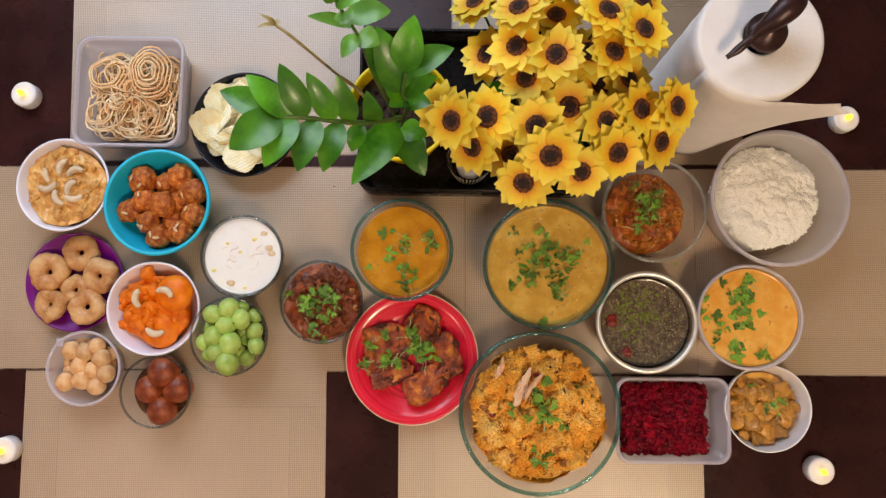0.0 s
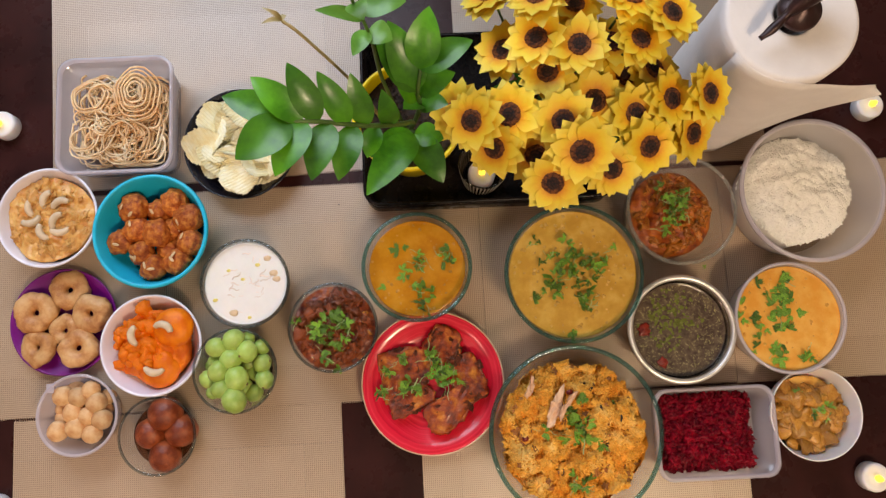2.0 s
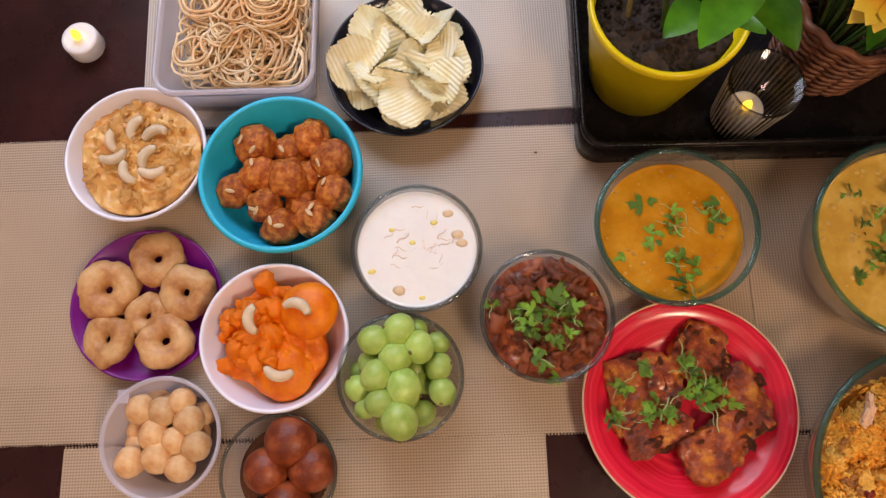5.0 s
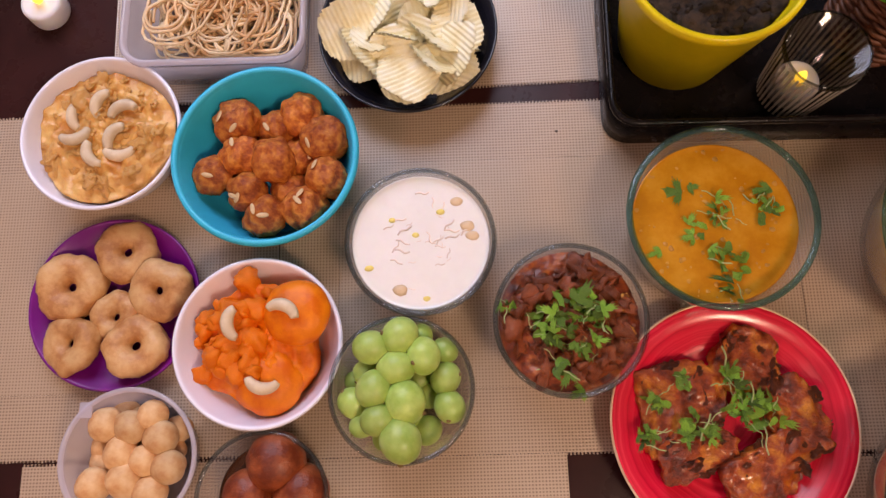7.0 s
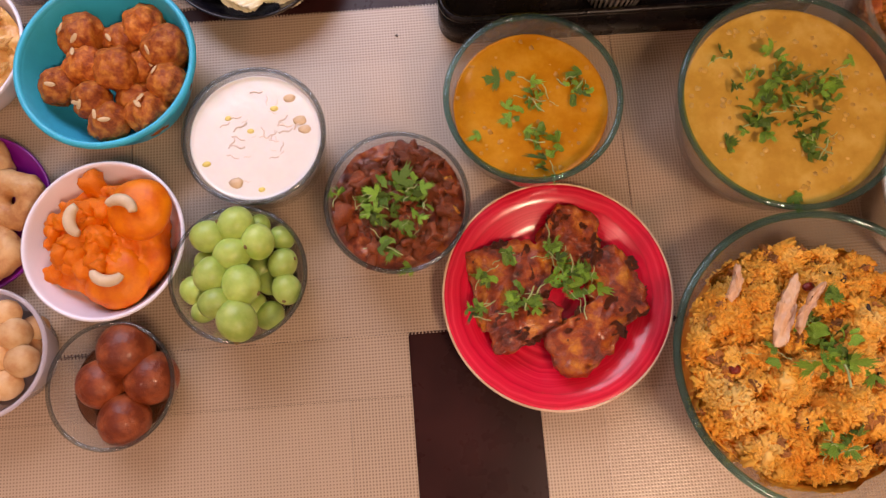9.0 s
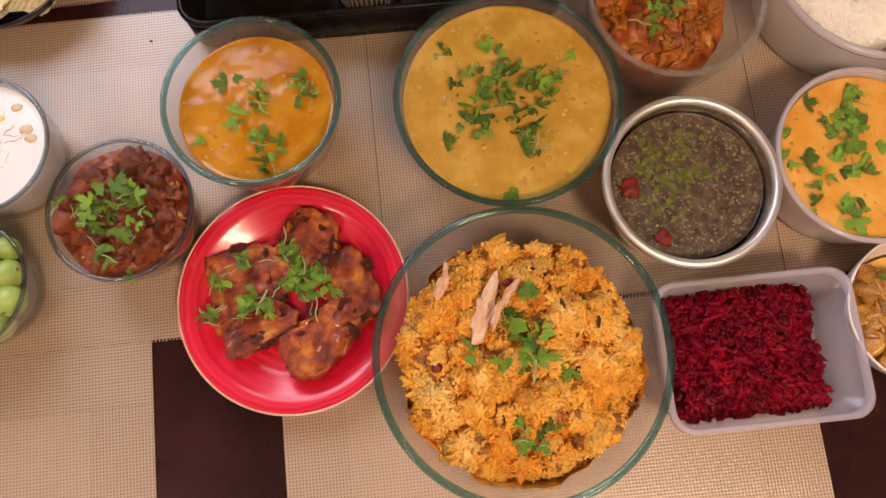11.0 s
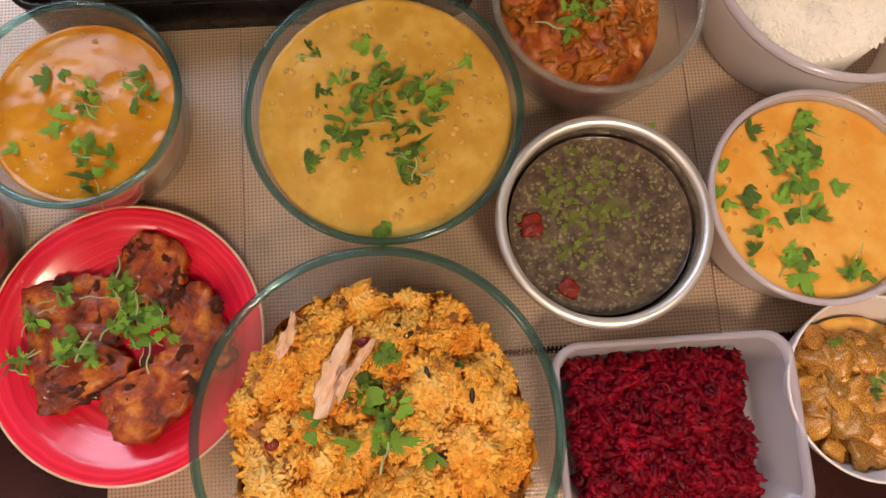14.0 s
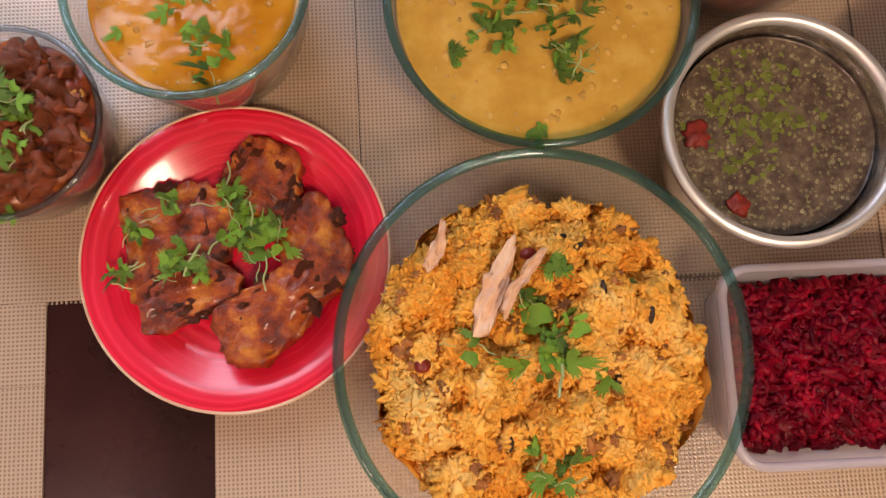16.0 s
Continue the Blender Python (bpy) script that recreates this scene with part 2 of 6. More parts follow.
M["cilantro"] = surface("cilantro_leaf", [(0.3, (0.085, 0.22, 0.012)), (0.7, (0.27, 0.50, 0.055))], 0.42, 130, 0.5, 300, vary=0.65, sss=0.1)
M["cilantro_stem"] = surface("cilantro_stem", [(0.3, (0.30, 0.42, 0.14)), (0.7, (0.50, 0.58, 0.28))], 0.5, 130)


def glow(name, colour, strength):
    m, nt, b = nodes_of(name)
    b.inputs["Base Color"].default_value = (*colour, 1)
    b.inputs["Emission Color"].default_value = (*colour, 1)
    b.inputs["Emission Strength"].default_value = strength
    return m


M["flame"] = glow("amber_flame_glow", (1.0, 0.66, 0.05), 2.2)
M["lamp"] = glow("lamp_diffuser_glow", (1.0, 0.84, 0.66), 3.0)


# ---- builders ----
def link(name, me, material, parent=None, label="", smooth=True):
    if material and not me.materials:
        me.materials.append(M[material])
    if smooth:
        me.shade_smooth()
    ob = new(name, me)
    if parent is not None:
        ob.parent = parent
    if label:
        ob["label"] = label
    return ob


def part(name, bm, material, parent=None, label="", smooth=True):
    me = bpy.data.meshes.new(name)
    bmesh.ops.recalc_face_normals(bm, faces=bm.faces[:])
    bm.to_mesh(me)
    bm.free()
    return link(name, me, material, parent, label, smooth)


def thing(name, x, y, z, label, category, group="", kind="", turn=0.0):
    ob = new(name)
    ob.empty_display_size = 0.02
    ob.matrix_world = pose(x, y, z, 0, 0, turn)
    return tagged(ob, label, category, group, kind)


def box(bm, x0, x1, y0, y1, z0, z1, bevel=0.0, seg=2):
    vs = [bm.verts.new((x, y, z)) for z in (z0, z1) for y in (y0, y1) for x in (x0, x1)]
    fs = [bm.faces.new([vs[i] for i in q]) for q in ((0, 2, 3, 1), (4, 5, 7, 6), (0, 1, 5, 4), (2, 6, 7, 3), (0, 4, 6, 2), (1, 3, 7, 5))]
    if bevel:
        es = list({e for f in fs for e in f.edges})
        bmesh.ops.bevel(bm, geom=es, offset=bevel, segments=seg, affect="EDGES", profile=0.5)
    return bm


def lathe(profile, seg=72, wobble=0.0):
    """A closed or open profile of (r, z) turned about z; points with r = 0 become poles."""
    bm = bmesh.new()
    rings = []
    for r, z in profile:
        if r < 1e-6:
            rings.append([bm.verts.new((0, 0, z))])
        else:
            rings.append([bm.verts.new((r * math.cos(2 * math_pi * i / seg) * (1 + wobble * math.sin(6.28 * 3 * i / seg)), r * math.sin(2 * math_pi * i / seg), z)) for i in range(seg)])
    for a, b in zip(rings, rings[1:]):
        if len(a) == 1 and len(b) == 1:
            continue
        for i in range(seg):
            j = (i + 1) % seg
            q = [a[0], b[j], b[i]] if len(a) == 1 else [a[i], a[j], b[0]] if len(b) == 1 else [a[i], a[j], b[j], b[i]]
            bm.faces.new(q)
    return bm


def wall_r(z, R, rb, H, p):
    """Outer radius of a bowl's wall at the height z."""
    return rb + (R - rb) * max(0.0, min(1.0, z / H)) ** p


def bowl_profile(R, rb, H, t, p, n=12, foot=0.0):
    outer = [(wall_r(H * i / n, R, rb, H, p), H * i / n) for i in range(n + 1)]
    inner = [(wall_r(t + (H - t) * i / n, R, rb, H, p) - t, t + (H - t) * i / n) for i in range(n + 1)]
    prof = [(0, foot)] + ([(rb * 0.9, foot), (rb * 0.92, 0)] if foot else []) + outer
    prof += [(R - t * 0.5, H + t * 0.45)] + inner[::-1] + [(0, t)]
    return prof


def ring(R, r, z, squash=1.0, seg=96, n=10):
    """A rounded ring of tube radius r."""
    prof = [(R + r * math.cos(2 * math_pi * i / n), z + r * squash * math.sin(2 * math_pi * i / n)) for i in range(n + 1)]
    return lathe(prof, seg)


def fbm(p, scale, octaves=4, seed=0.0):
    return noise.fractal(Vector((p[0] * scale + seed, p[1] * scale - seed, (p[2] if len(p) > 2 else 0.0) * scale + seed * 0.7)), 1.0, 2.0, octaves)


def heap(top, rim, side, rings=44, seg=110):
    """Food in a vessel: its top is the height top(x, y) out to the radius rim(angle); below that it follows side, a list of (r, z)."""
    bm = bmesh.new()
    last = None
    for k in range(rings + 1):
        f = k / rings
        if k == 0:
            row = [bm.verts.new((0, 0, top(0, 0)))]
        else:
            row = []
            for i in range(seg):
                a = 2 * math_pi * i / seg
                r = rim(a) * f
                x, y = r * math.cos(a), r * math.sin(a)
                row.append(bm.verts.new((x, y, top(x, y))))
        if last:
            for i in range(seg):
                j = (i + 1) % seg
                bm.faces.new([last[0], row[i], row[j]] if len(last) == 1 else [last[i], row[i], row[j], last[j]])
        last = row
    for r, z in side:
        if r == 0:
            c = bm.verts.new((0, 0, z))
            for i in range(seg):
                bm.faces.new([last[i], c, last[(i + 1) % seg]])
        else:
            row = []
            for i in range(seg):
                a = 2 * math_pi * i / seg
                r2 = min(r, rim(a))
                row.append(bm.verts.new((r2 * math.cos(a), r2 * math.sin(a), z)))
            for i in range(seg):
                j = (i + 1) % seg
                bm.faces.new([last[i], row[i], row[j], last[j]])
            last = row
    return bm


def lump(r, sx=1.0, sy=1.0, sz=1.0, amp=0.08, scale=60.0, sub=3, seed=0.0, octaves=3):
    """A rounded lump with an uneven skin."""
    bm = bmesh.new()
    bmesh.ops.create_icosphere(bm, subdivisions=sub, radius=r)
    for v in bm.verts:
        d = 1 + amp * fbm(v.co, scale, octaves, seed)
        v.co = Vector((v.co.x * sx, v.co.y * sy, v.co.z * sz)) * d
    return bm


def tube(points, radii, seg=8, cap=True):
    """A bent tube through the points; radii one number or one for each point."""
    bm = bmesh.new()
    pts = [Vector(p) for p in points]
    if not isinstance(radii, (list, tuple)):
        radii = [radii] * len(pts)
    prev, n0 = None, None
    rows = []
    for i, p in enumerate(pts):
        d = (pts[min(i + 1, len(pts) - 1)] - pts[max(i - 1, 0)]).normalized()
        n0 = d.orthogonal().normalized() if n0 is None else (n0 - d * n0.dot(d)).normalized()
        b0 = d.cross(n0)
        rows.append([bm.verts.new(p + (n0 * math.cos(2 * math_pi * k / seg) + b0 * math.sin(2 * math_pi * k / seg)) * radii[i]) for k in range(seg)])
    for a, b in zip(rows, rows[1:]):
        for k in range(seg):
            j = (k + 1) % seg
            bm.faces.new([a[k], a[j], b[j], b[k]])
    if cap:
        bm.faces.new(rows[0][::-1])
        bm.faces.new(rows[-1])
    return bm


def arc(points, n=8):
    """Smooth points through a few given ones."""
    ps = [Vector(p) for p in points]
    ps = [ps[0] * 2 - ps[1]] + ps + [ps[-1] * 2 - ps[-2]]
    out = []
    for i in range(1, len(ps) - 2):
        a, b, c, d = ps[i - 1:i + 3]
        for k in range(n):
            t = k / n
            out.append(0.5 * ((2 * b) + (c - a) * t + (2 * a - 5 * b + 4 * c - d) * t * t + (3 * b - a - 3 * c + d) * t ** 3))
    return out + [ps[-2]]


def joined(name, shapes, placings, material, parent=None, label="", smooth=True):
    """Many small pieces too fine to count in one mesh: placings are (which shape, matrix)."""
    verts, faces, base = [], [], 0
    for k, m in placings:
        vs, fs = shapes[k % len(shapes)]
        a = np.array(m.to_3x3()) @ vs.T
        verts.append(a.T + np.array(m.translation))
        faces += [tuple(i + base for i in f) for f in fs]
        base += len(vs)
    me = bpy.data.meshes.new(name)
    me.from_pydata(np.concatenate(verts).tolist(), [], faces)
    ob = link(name, me, material, parent, label, smooth)
    ob["kind"] = "stuff"
    return ob


def pieces(name, shapes, placings, material, parent, label=""):
    """Small pieces that can be told apart: each an object of its own on a few shared meshes."""
    meshes = []
    for vs, fs in shapes:
        me = bpy.data.meshes.new(name)
        me.from_pydata(vs.tolist(), [], fs)
        me.materials.append(M[material])
        me.shade_smooth()
        meshes.append(me)
    for k, m in placings:
        ob = new(name, meshes[k % len(meshes)])
        ob.parent = parent
        ob.matrix_basis = m
        if label:
            ob["label"] = label


def as_shape(bm):
    bm.verts.ensure_lookup_table()
    bm.verts.index_update()
    vs = np.array([v.co[:] for v in bm.verts])
    fs = [tuple(v.index for v in f.verts) for f in bm.faces]
    bm.free()
    return vs, fs


def turned(x, y, z, rng, flat=1.0, s=1.0):
    """A random turn at a place; flat near 0 keeps the piece lying."""
    return Matrix.Translation((x, y, z)) @ Euler((rng.uniform(-1.6, 1.6) * flat, rng.uniform(-1.6, 1.6) * flat, rng.uniform(0, 6.283))).to_matrix().to_4x4() @ Matrix.Diagonal((s, s, s, 1))

# ---- setting: room, table, placemats ----
FLOOR, TOPZ = -0.75, 1.95


def slab(name, x0, x1, y0, y1, z0, z1, material, label, category, bevel=0.0):
    return tagged(part(name, box(bmesh.new(), x0, x1, y0, y1, z0, z1, bevel), material, smooth=False), label, category, kind="structure")


slab("floor", -2.3, 2.3, -2.6, 1.3, FLOOR - 0.1, FLOOR, "floor", "plain beige floor under the dining table", "floor")
# Ceiling and walls are unseen, added round the table to bounce the light.
slab("ceiling", -2.3, 2.3, -2.6, 1.3, TOPZ, TOPZ + 0.1, "ceiling", "plain white ceiling, unseen, added to bounce light", "ceiling")
slab("wall_west", -2.4, -2.3, -2.6, 1.3, FLOOR, TOPZ, "wall", "plain cream wall, unseen, added to close the room", "wall")
slab("wall_east", 2.3, 2.4, -2.6, 1.3, FLOOR, TOPZ, "wall", "plain cream wall, unseen, added to close the room", "wall")
slab("wall_south", -2.4, 2.4, -2.7, -2.6, FLOOR, TOPZ, "wall", "plain cream wall, unseen, added to close the room", "wall")
WX0, WX1, WZ0, WZ1 = -1.35, 0.05, 0.70, 1.90
wb = bmesh.new()
for q in ((-2.4, WX0, FLOOR, TOPZ), (WX1, 2.4, FLOOR, TOPZ), (WX0, WX1, FLOOR, WZ0), (WX0, WX1, WZ1, TOPZ)):
    box(wb, q[0], q[1], 1.2, 1.3, q[2], q[3])
tagged(part("wall_north", wb, "wall", smooth=False), "cream wall with a window opening, unseen, added to close the room", "wall", kind="structure")
win = thing("window_1", (WX0 + WX1) / 2, 1.25, WZ0, "white framed window letting in daylight", "window", kind="structure")
w2 = (WX1 - WX0) / 2
for q in ((-w2, -w2 + 0.05, 0, WZ1 - WZ0), (w2 - 0.05, w2, 0, WZ1 - WZ0), (-w2 + 0.05, w2 - 0.05, 0, 0.05), (-w2 + 0.05, w2 - 0.05, WZ1 - WZ0 - 0.05, WZ1 - WZ0), (-0.025, 0.025, 0.05, WZ1 - WZ0 - 0.05)):
    part("window_frame", box(bmesh.new(), q[0], q[1], -0.03, 0.03, q[2], q[3], 0.004), "frame", win, smooth=False)
# The second fixture is added to house the unseen pinkish fill.
for lx, ly in ((0.60, -1.10), (-1.3, -1.3)):
    cl = thing("ceiling_light", lx, ly, TOPZ, "flat square ceiling light, unseen, with a warm diffuser", "ceiling light", "ceiling lights")
    part("frame", box(bmesh.new(), -0.28, 0.28, -0.28, 0.28, -0.02, 0.0, 0.004), "frame", cl)
    part("diffuser", box(bmesh.new(), -0.26, 0.26, -0.26, 0.26, -0.028, -0.0205, 0.003), "lamp", cl)

table = thing("dining_table", 0, 0, FLOOR, "dark espresso-stained wooden dining table with a glossy top", "table")
part("tabletop", box(bmesh.new(), -1.0, 1.0, -0.62, 0.62, 0.715, 0.75, 0.004), "table", table)
for lx in (-0.92, 0.92):
    for ly in (-0.54, 0.54):
        part("leg", box(bmesh.new(), lx - 0.04, lx + 0.04, ly - 0.04, ly + 0.04, 0, 0.715, 0.004), "table", table)
part("apron", box(bmesh.new(), -0.88, 0.88, -0.54, 0.54, 0.64, 0.714, 0.004), "table", table)

MT, BAND = 0.0016, 0.052


def placemat(x0, x1, y0, y1, turn=0.0, lift=0.0):
    """A woven mat: a plain field inside four border bands woven the other way."""
    w, d = (x1 - x0) / 2, (y1 - y0) / 2
    t = thing("placemat", (x0 + x1) / 2, (y0 + y1) / 2, lift, "beige woven vinyl placemat with contrasting border bands", "placemat", "placemats on the table", turn=turn)
    e = 0.0002
    part("field", box(bmesh.new(), -w + BAND, w - BAND, -d + BAND, d - BAND, 0, MT), "weave_field", t, smooth=False)
    for q, k in (((-w, w, d - BAND + e, d), "weave_cross"), ((-w, w, -d, -d + BAND - e), "weave_cross"),
                 ((-w, -w + BAND - e, -d + BAND, d - BAND), "weave_long"), ((w - BAND + e, w, -d + BAND, d - BAND), "weave_long")):
        part("border_band", box(bmesh.new(), *q, 0, MT), k, t, smooth=False)
    # tiny yarn ends along the long edges
    sh = as_shape(box(bmesh.new(), -0.0006, 0.0006, -0.0012, 0.0012, 0, MT * 0.8))
    rng = random.Random(int(x0 * 1000))
    n = int(2 * w / 0.003)
    joined("fringe", [sh], [(0, Matrix.Translation((-w + 0.0015 + i * 0.003, s * (d + 0.0002 + rng.uniform(0, 0.0008)), 0.0001))) for i in range(n) for s in (-1, 1)], "weave_cross", t, smooth=False)
    return t


placemat(-0.8425, -0.4055, -0.1795, 0.1195, 0.4)
placemat(-0.4045, 0.0322, -0.1800, 0.1200, 0.3)
placemat(0.0328, 0.4700, -0.1805, 0.1180, 0.3)
placemat(0.3700, 0.8060, -0.1800, 0.1180, 0.2, 0.0018)
placemat(-0.6085, -0.1672, -0.4790, -0.1825, 0.5)
placemat(-0.0622, 0.3742, -0.4840, -0.1862, 0.3)
placemat(-0.5670, -0.1220, 0.1350, 0.4310, 1.6)
placemat(0.0110, 0.4440, 0.1270, 0.4210, 0.4)

# ---- garnish ----
def leaf_mesh(seed):
    """A cilantro leaf about 1 unit long: three toothed lobes, cupped a little."""
    rng = random.Random(seed)
    bm = bmesh.new()
    rim = []
    for lobe, (a0, L) in enumerate(((-1.12, 0.70), (0.0, 0.98), (1.12, 0.70))):
        for i in range(11):
            k = (i - 5) * 0.096
            a = a0 + k + rng.uniform(-0.02, 0.02)
            r = L * math.sqrt(max(0.10, 1 - (k / 0.52) ** 2)) * (0.70 if i % 2 == 0 and 0 < i < 10 else 1.0) * rng.uniform(0.92, 1.06)
            rim.append((r * math.sin(a), r * math.cos(a)))
    bend, cup = rng.uniform(-0.6, 0.5), rng.uniform(-0.8, 0.6)
    def lift(x, y):
        return 0.05 + cup * x * x + bend * y * y * 0.5 + 0.06 * math.sin(7 * x + seed) * y
    c = bm.verts.new((0, -0.05, 0.03))
    mid = [bm.verts.new((x * 0.5, y * 0.5, lift(x * 0.5, y * 0.5) + 0.03)) for x, y in rim]
    out = [bm.verts.new((x, y, lift(x, y))) for x, y in rim]
    for i in range(len(rim) - 1):
        bm.faces.new([c, mid[i + 1], mid[i]])
        bm.faces.new([mid[i], mid[i + 1], out[i + 1], out[i]])
    me = bpy.data.meshes.new("leaf")
    bm.to_mesh(me)
    bm.free()
    me.materials.append(M["cilantro"])
    me.shade_smooth()
    return me


LEAVES = [leaf_mesh(i) for i in range(14)]


def scrap_mesh(seed):
    """A chopped and curled bit of leaf."""
    rng = random.Random(seed + 70)
    bm = bmesh.new()
    rows = []
    curl = rng.uniform(0.6, 1.8)
    for i in range(6):
        f = i / 5 - 0.5
        w = (0.30 - 0.35 * f * f) * rng.uniform(0.75, 1.2)
        rows.append([bm.verts.new((f, k * w + 0.1 * math.sin(5 * f + seed), curl * 0.25 * (0.25 - f * f) + 0.10 * k * k * math.sin(seed + 3 * f))) for k in (-1, 0, 1)])
    for r0, r1 in zip(rows, rows[1:]):
        for k in range(2):
            bm.faces.new([r0[k], r0[k + 1], r1[k + 1], r1[k]])
    me = bpy.data.meshes.new("leaf_scrap")
    bm.to_mesh(me)
    bm.free()
    me.materials.append(M["cilantro"])
    me.shade_smooth()
    return me


SCRAPS = [scrap_mesh(i) for i in range(6)]
STEM = bpy.data.meshes.new("stem")
sb = tube(arc([(0, 0, 0), (0.4, 0.1, 0.05), (0.8, -0.05, 0.06), (1.2, 0.1, 0.0)], 4), 0.05, 5)
sb.to_mesh(STEM)
sb.free()
STEM.materials.append(M["cilantro_stem"])


def garnish(x, y, top, clusters, seed, label, size=(0.006, 0.0125), pile=0.006, stems=0.25):
    """Chopped cilantro on a dish: clusters of (dx, dy, spread, count); top(dx, dy) is the height of the food there."""
    rng = random.Random(seed)
    t = thing("cilantro_garnish", x, y, 0, label, "garnish", "cilantro garnishes")
    for dx, dy, spread, n in clusters:
        for _ in range(int(n) if n < 4 else int(n * 1.7)):
            a, r = rng.uniform(0, 6.283), spread * math.sqrt(rng.random())
            px, py = dx + r * math.cos(a), dy + r * math.sin(a)
            s = rng.uniform(*size) * rng.uniform(1.0, 1.8)
            z = top(px, py) + 0.0006 + pile * rng.random() * (0.25 if n < 4 else 1.0)
            tilt = 0.15 if n < 4 else 0.85 if pile > 0.0045 else 0.30
            sx, sy = rng.uniform(0.55, 1.1), rng.uniform(0.7, 1.1)
            pick = rng.random()
            if pick < stems and n > 3:
                o = new("stem", STEM)
                s, sx, sy = s * rng.uniform(0.5, 1.05), 1.0, 0.6
            elif pick < stems + 0.36 and n > 3:
                o = new("leaf_scrap", rng.choice(SCRAPS))
                s *= rng.uniform(0.45, 0.8)
            else:
                o = new("leaf", rng.choice(LEAVES))
            o.parent = t
            o.matrix_basis = Matrix.Translation((px, py, z)) @ Euler((rng.uniform(-tilt, tilt), rng.uniform(-tilt, tilt), rng.uniform(0, 6.283))).to_matrix().to_4x4() @ Matrix.Diagonal((s * sx, s * sy, s, 1))
    return t


# ---- vessels ----
def glass_bowl(x, y, R, rb, H, p, label, rim="glass_rim", t=0.0035, rim_r=0.0026, name="glass_bowl"):
    b = thing(name, x, y, MT, label, "bowl")
    part("body", lathe(bowl_profile(R - 0.001, rb, H - 0.002, t, p, 16), 96), "clear", b)
    part("rim", ring(R - rim_r, rim_r, H, 0.9), rim, b, "thick rounded glass rim")
    part("foot_ring", ring(rb * 0.93, 0.0018, 0.0018, 1.0), rim, b)
    return b


def inside(R, rb, H, t, p, zs):
    """Side profile of food that fills a vessel, from the top down to the vessel's bottom."""
    out = [(max(0.002, wall_r(z, R, rb, H, p) - t - 0.0012), z) for z in zs]
    return out + [(0, zs[-1])]


def liquid(name, x, y, R, rb, H, p, level, material, label, category, seed, amp=0.0006, scale=90.0, t=0.0035, lumps=0):
    r1 = wall_r(level, R, rb, H, p) - t - 0.0012
    def top(px, py):
        edge = max(0.0, (math.hypot(px, py) / r1 - 0.94) / 0.06)
        return level + amp * fbm((px, py), scale, 4, seed) + 0.0012 * edge * edge
    f = thing(name, x, y, MT, label, category)
    zs = [level - (level - t - 0.0004) * k / 8 for k in range(1, 9)]
    part("body", heap(top, lambda a: r1, inside(R, rb, H, t, p, zs), 36, 96), material, f)
    rng = random.Random(seed)
    if lumps:
        sh = [as_shape(lump(0.5, 1, rng.uniform(0.6, 1), 0.5, 0.3, 3, 2, i)) for i in range(4)]
        pl = []
        for _ in range(lumps):
            a, r = rng.uniform(0, 6.283), r1 * 0.95 * math.sqrt(rng.random())
            s = rng.uniform(0.0015, 0.0065)
            pl.append((rng.randrange(4), turned(r * math.cos(a), r * math.sin(a), level - s * 0.14, rng, 0.1, s)))
        joined("bit_layer", sh, pl, material + "_bits", f)
    return f, lambda px, py: top(px, py) + MT


def scatter(n, r1, top, rng, s0, s1, shapes, flat=1.0, sink=0.2, lobes=None):
    pl = []
    for _ in range(n):
        a, r = rng.uniform(0, 6.283), math.sqrt(rng.random())
        r *= r1(a) if callable(r1) else r1
        px, py = r * math.cos(a), r * math.sin(a)
        s = rng.uniform(s0, s1)
        pl.append((rng.randrange(shapes), turned(px, py, top(px, py) - s * sink, rng, flat, s)))
    return pl


def cashew_mesh():
    pts = [(0.010 * math.cos(a) , 0.0085 * math.sin(a), 0.0) for a in [0.35 + 2.45 * i / 14 for i in range(15)]]
    rad = [0.0012 + 0.0030 * math.sin(math_pi * (0.12 + 0.80 * i / 14)) ** 0.7 for i in range(15)]
    bm = tube(pts, rad, 10)
    for v in bm.verts:
        v.co *= 0.72
        v.co.y -= 0.004
    me = bpy.data.meshes.new("cashew")
    bm.to_mesh(me)
    bm.free()
    me.materials.append(M["cashew"])
    me.shade_smooth()
    return me


M["cashew"] = surface("cashew", [(0.3, (0.66, 0.50, 0.33)), (0.7, (0.76, 0.62, 0.44))], 0.5, 120, 0.1, 400, vary=0.12)
CASHEW = cashew_mesh()


def cashews(x, y, places, where):
    for dx, dy, z, turn, s in places:
        o = new("cashew", CASHEW)
        o.matrix_basis = pose(x + dx, y + dy, z + 0.0026 * s, 6, -5, turn) @ Matrix.Diagonal((s, s, s, 1))
        tagged(o, "pale roasted cashew nut lying on " + where, "cashew", "cashew nuts")


# ---- food materials ----
M["halwa"] = surface("ghee_rich_halwa", [(0.3, (0.58, 0.235, 0.045)), (0.5, (0.70, 0.355, 0.090)), (0.72, (0.78, 0.47, 0.15))], 0.34, 70, 0.5, 260, sss=0.15, coat=0.2)
M["ladoo"] = surface("ladoo", [(0.3, (0.27, 0.050, 0.010)), (0.5, (0.46, 0.115, 0.018)), (0.75, (0.66, 0.24, 0.04))], 0.48, 130, 0.8, 260, vary=0.22, spec=0.3)
M["sliver"] = surface("almond_sliver", [(0.3, (0.62, 0.42, 0.22)), (0.7, (0.72, 0.54, 0.32))], 0.5, 120)
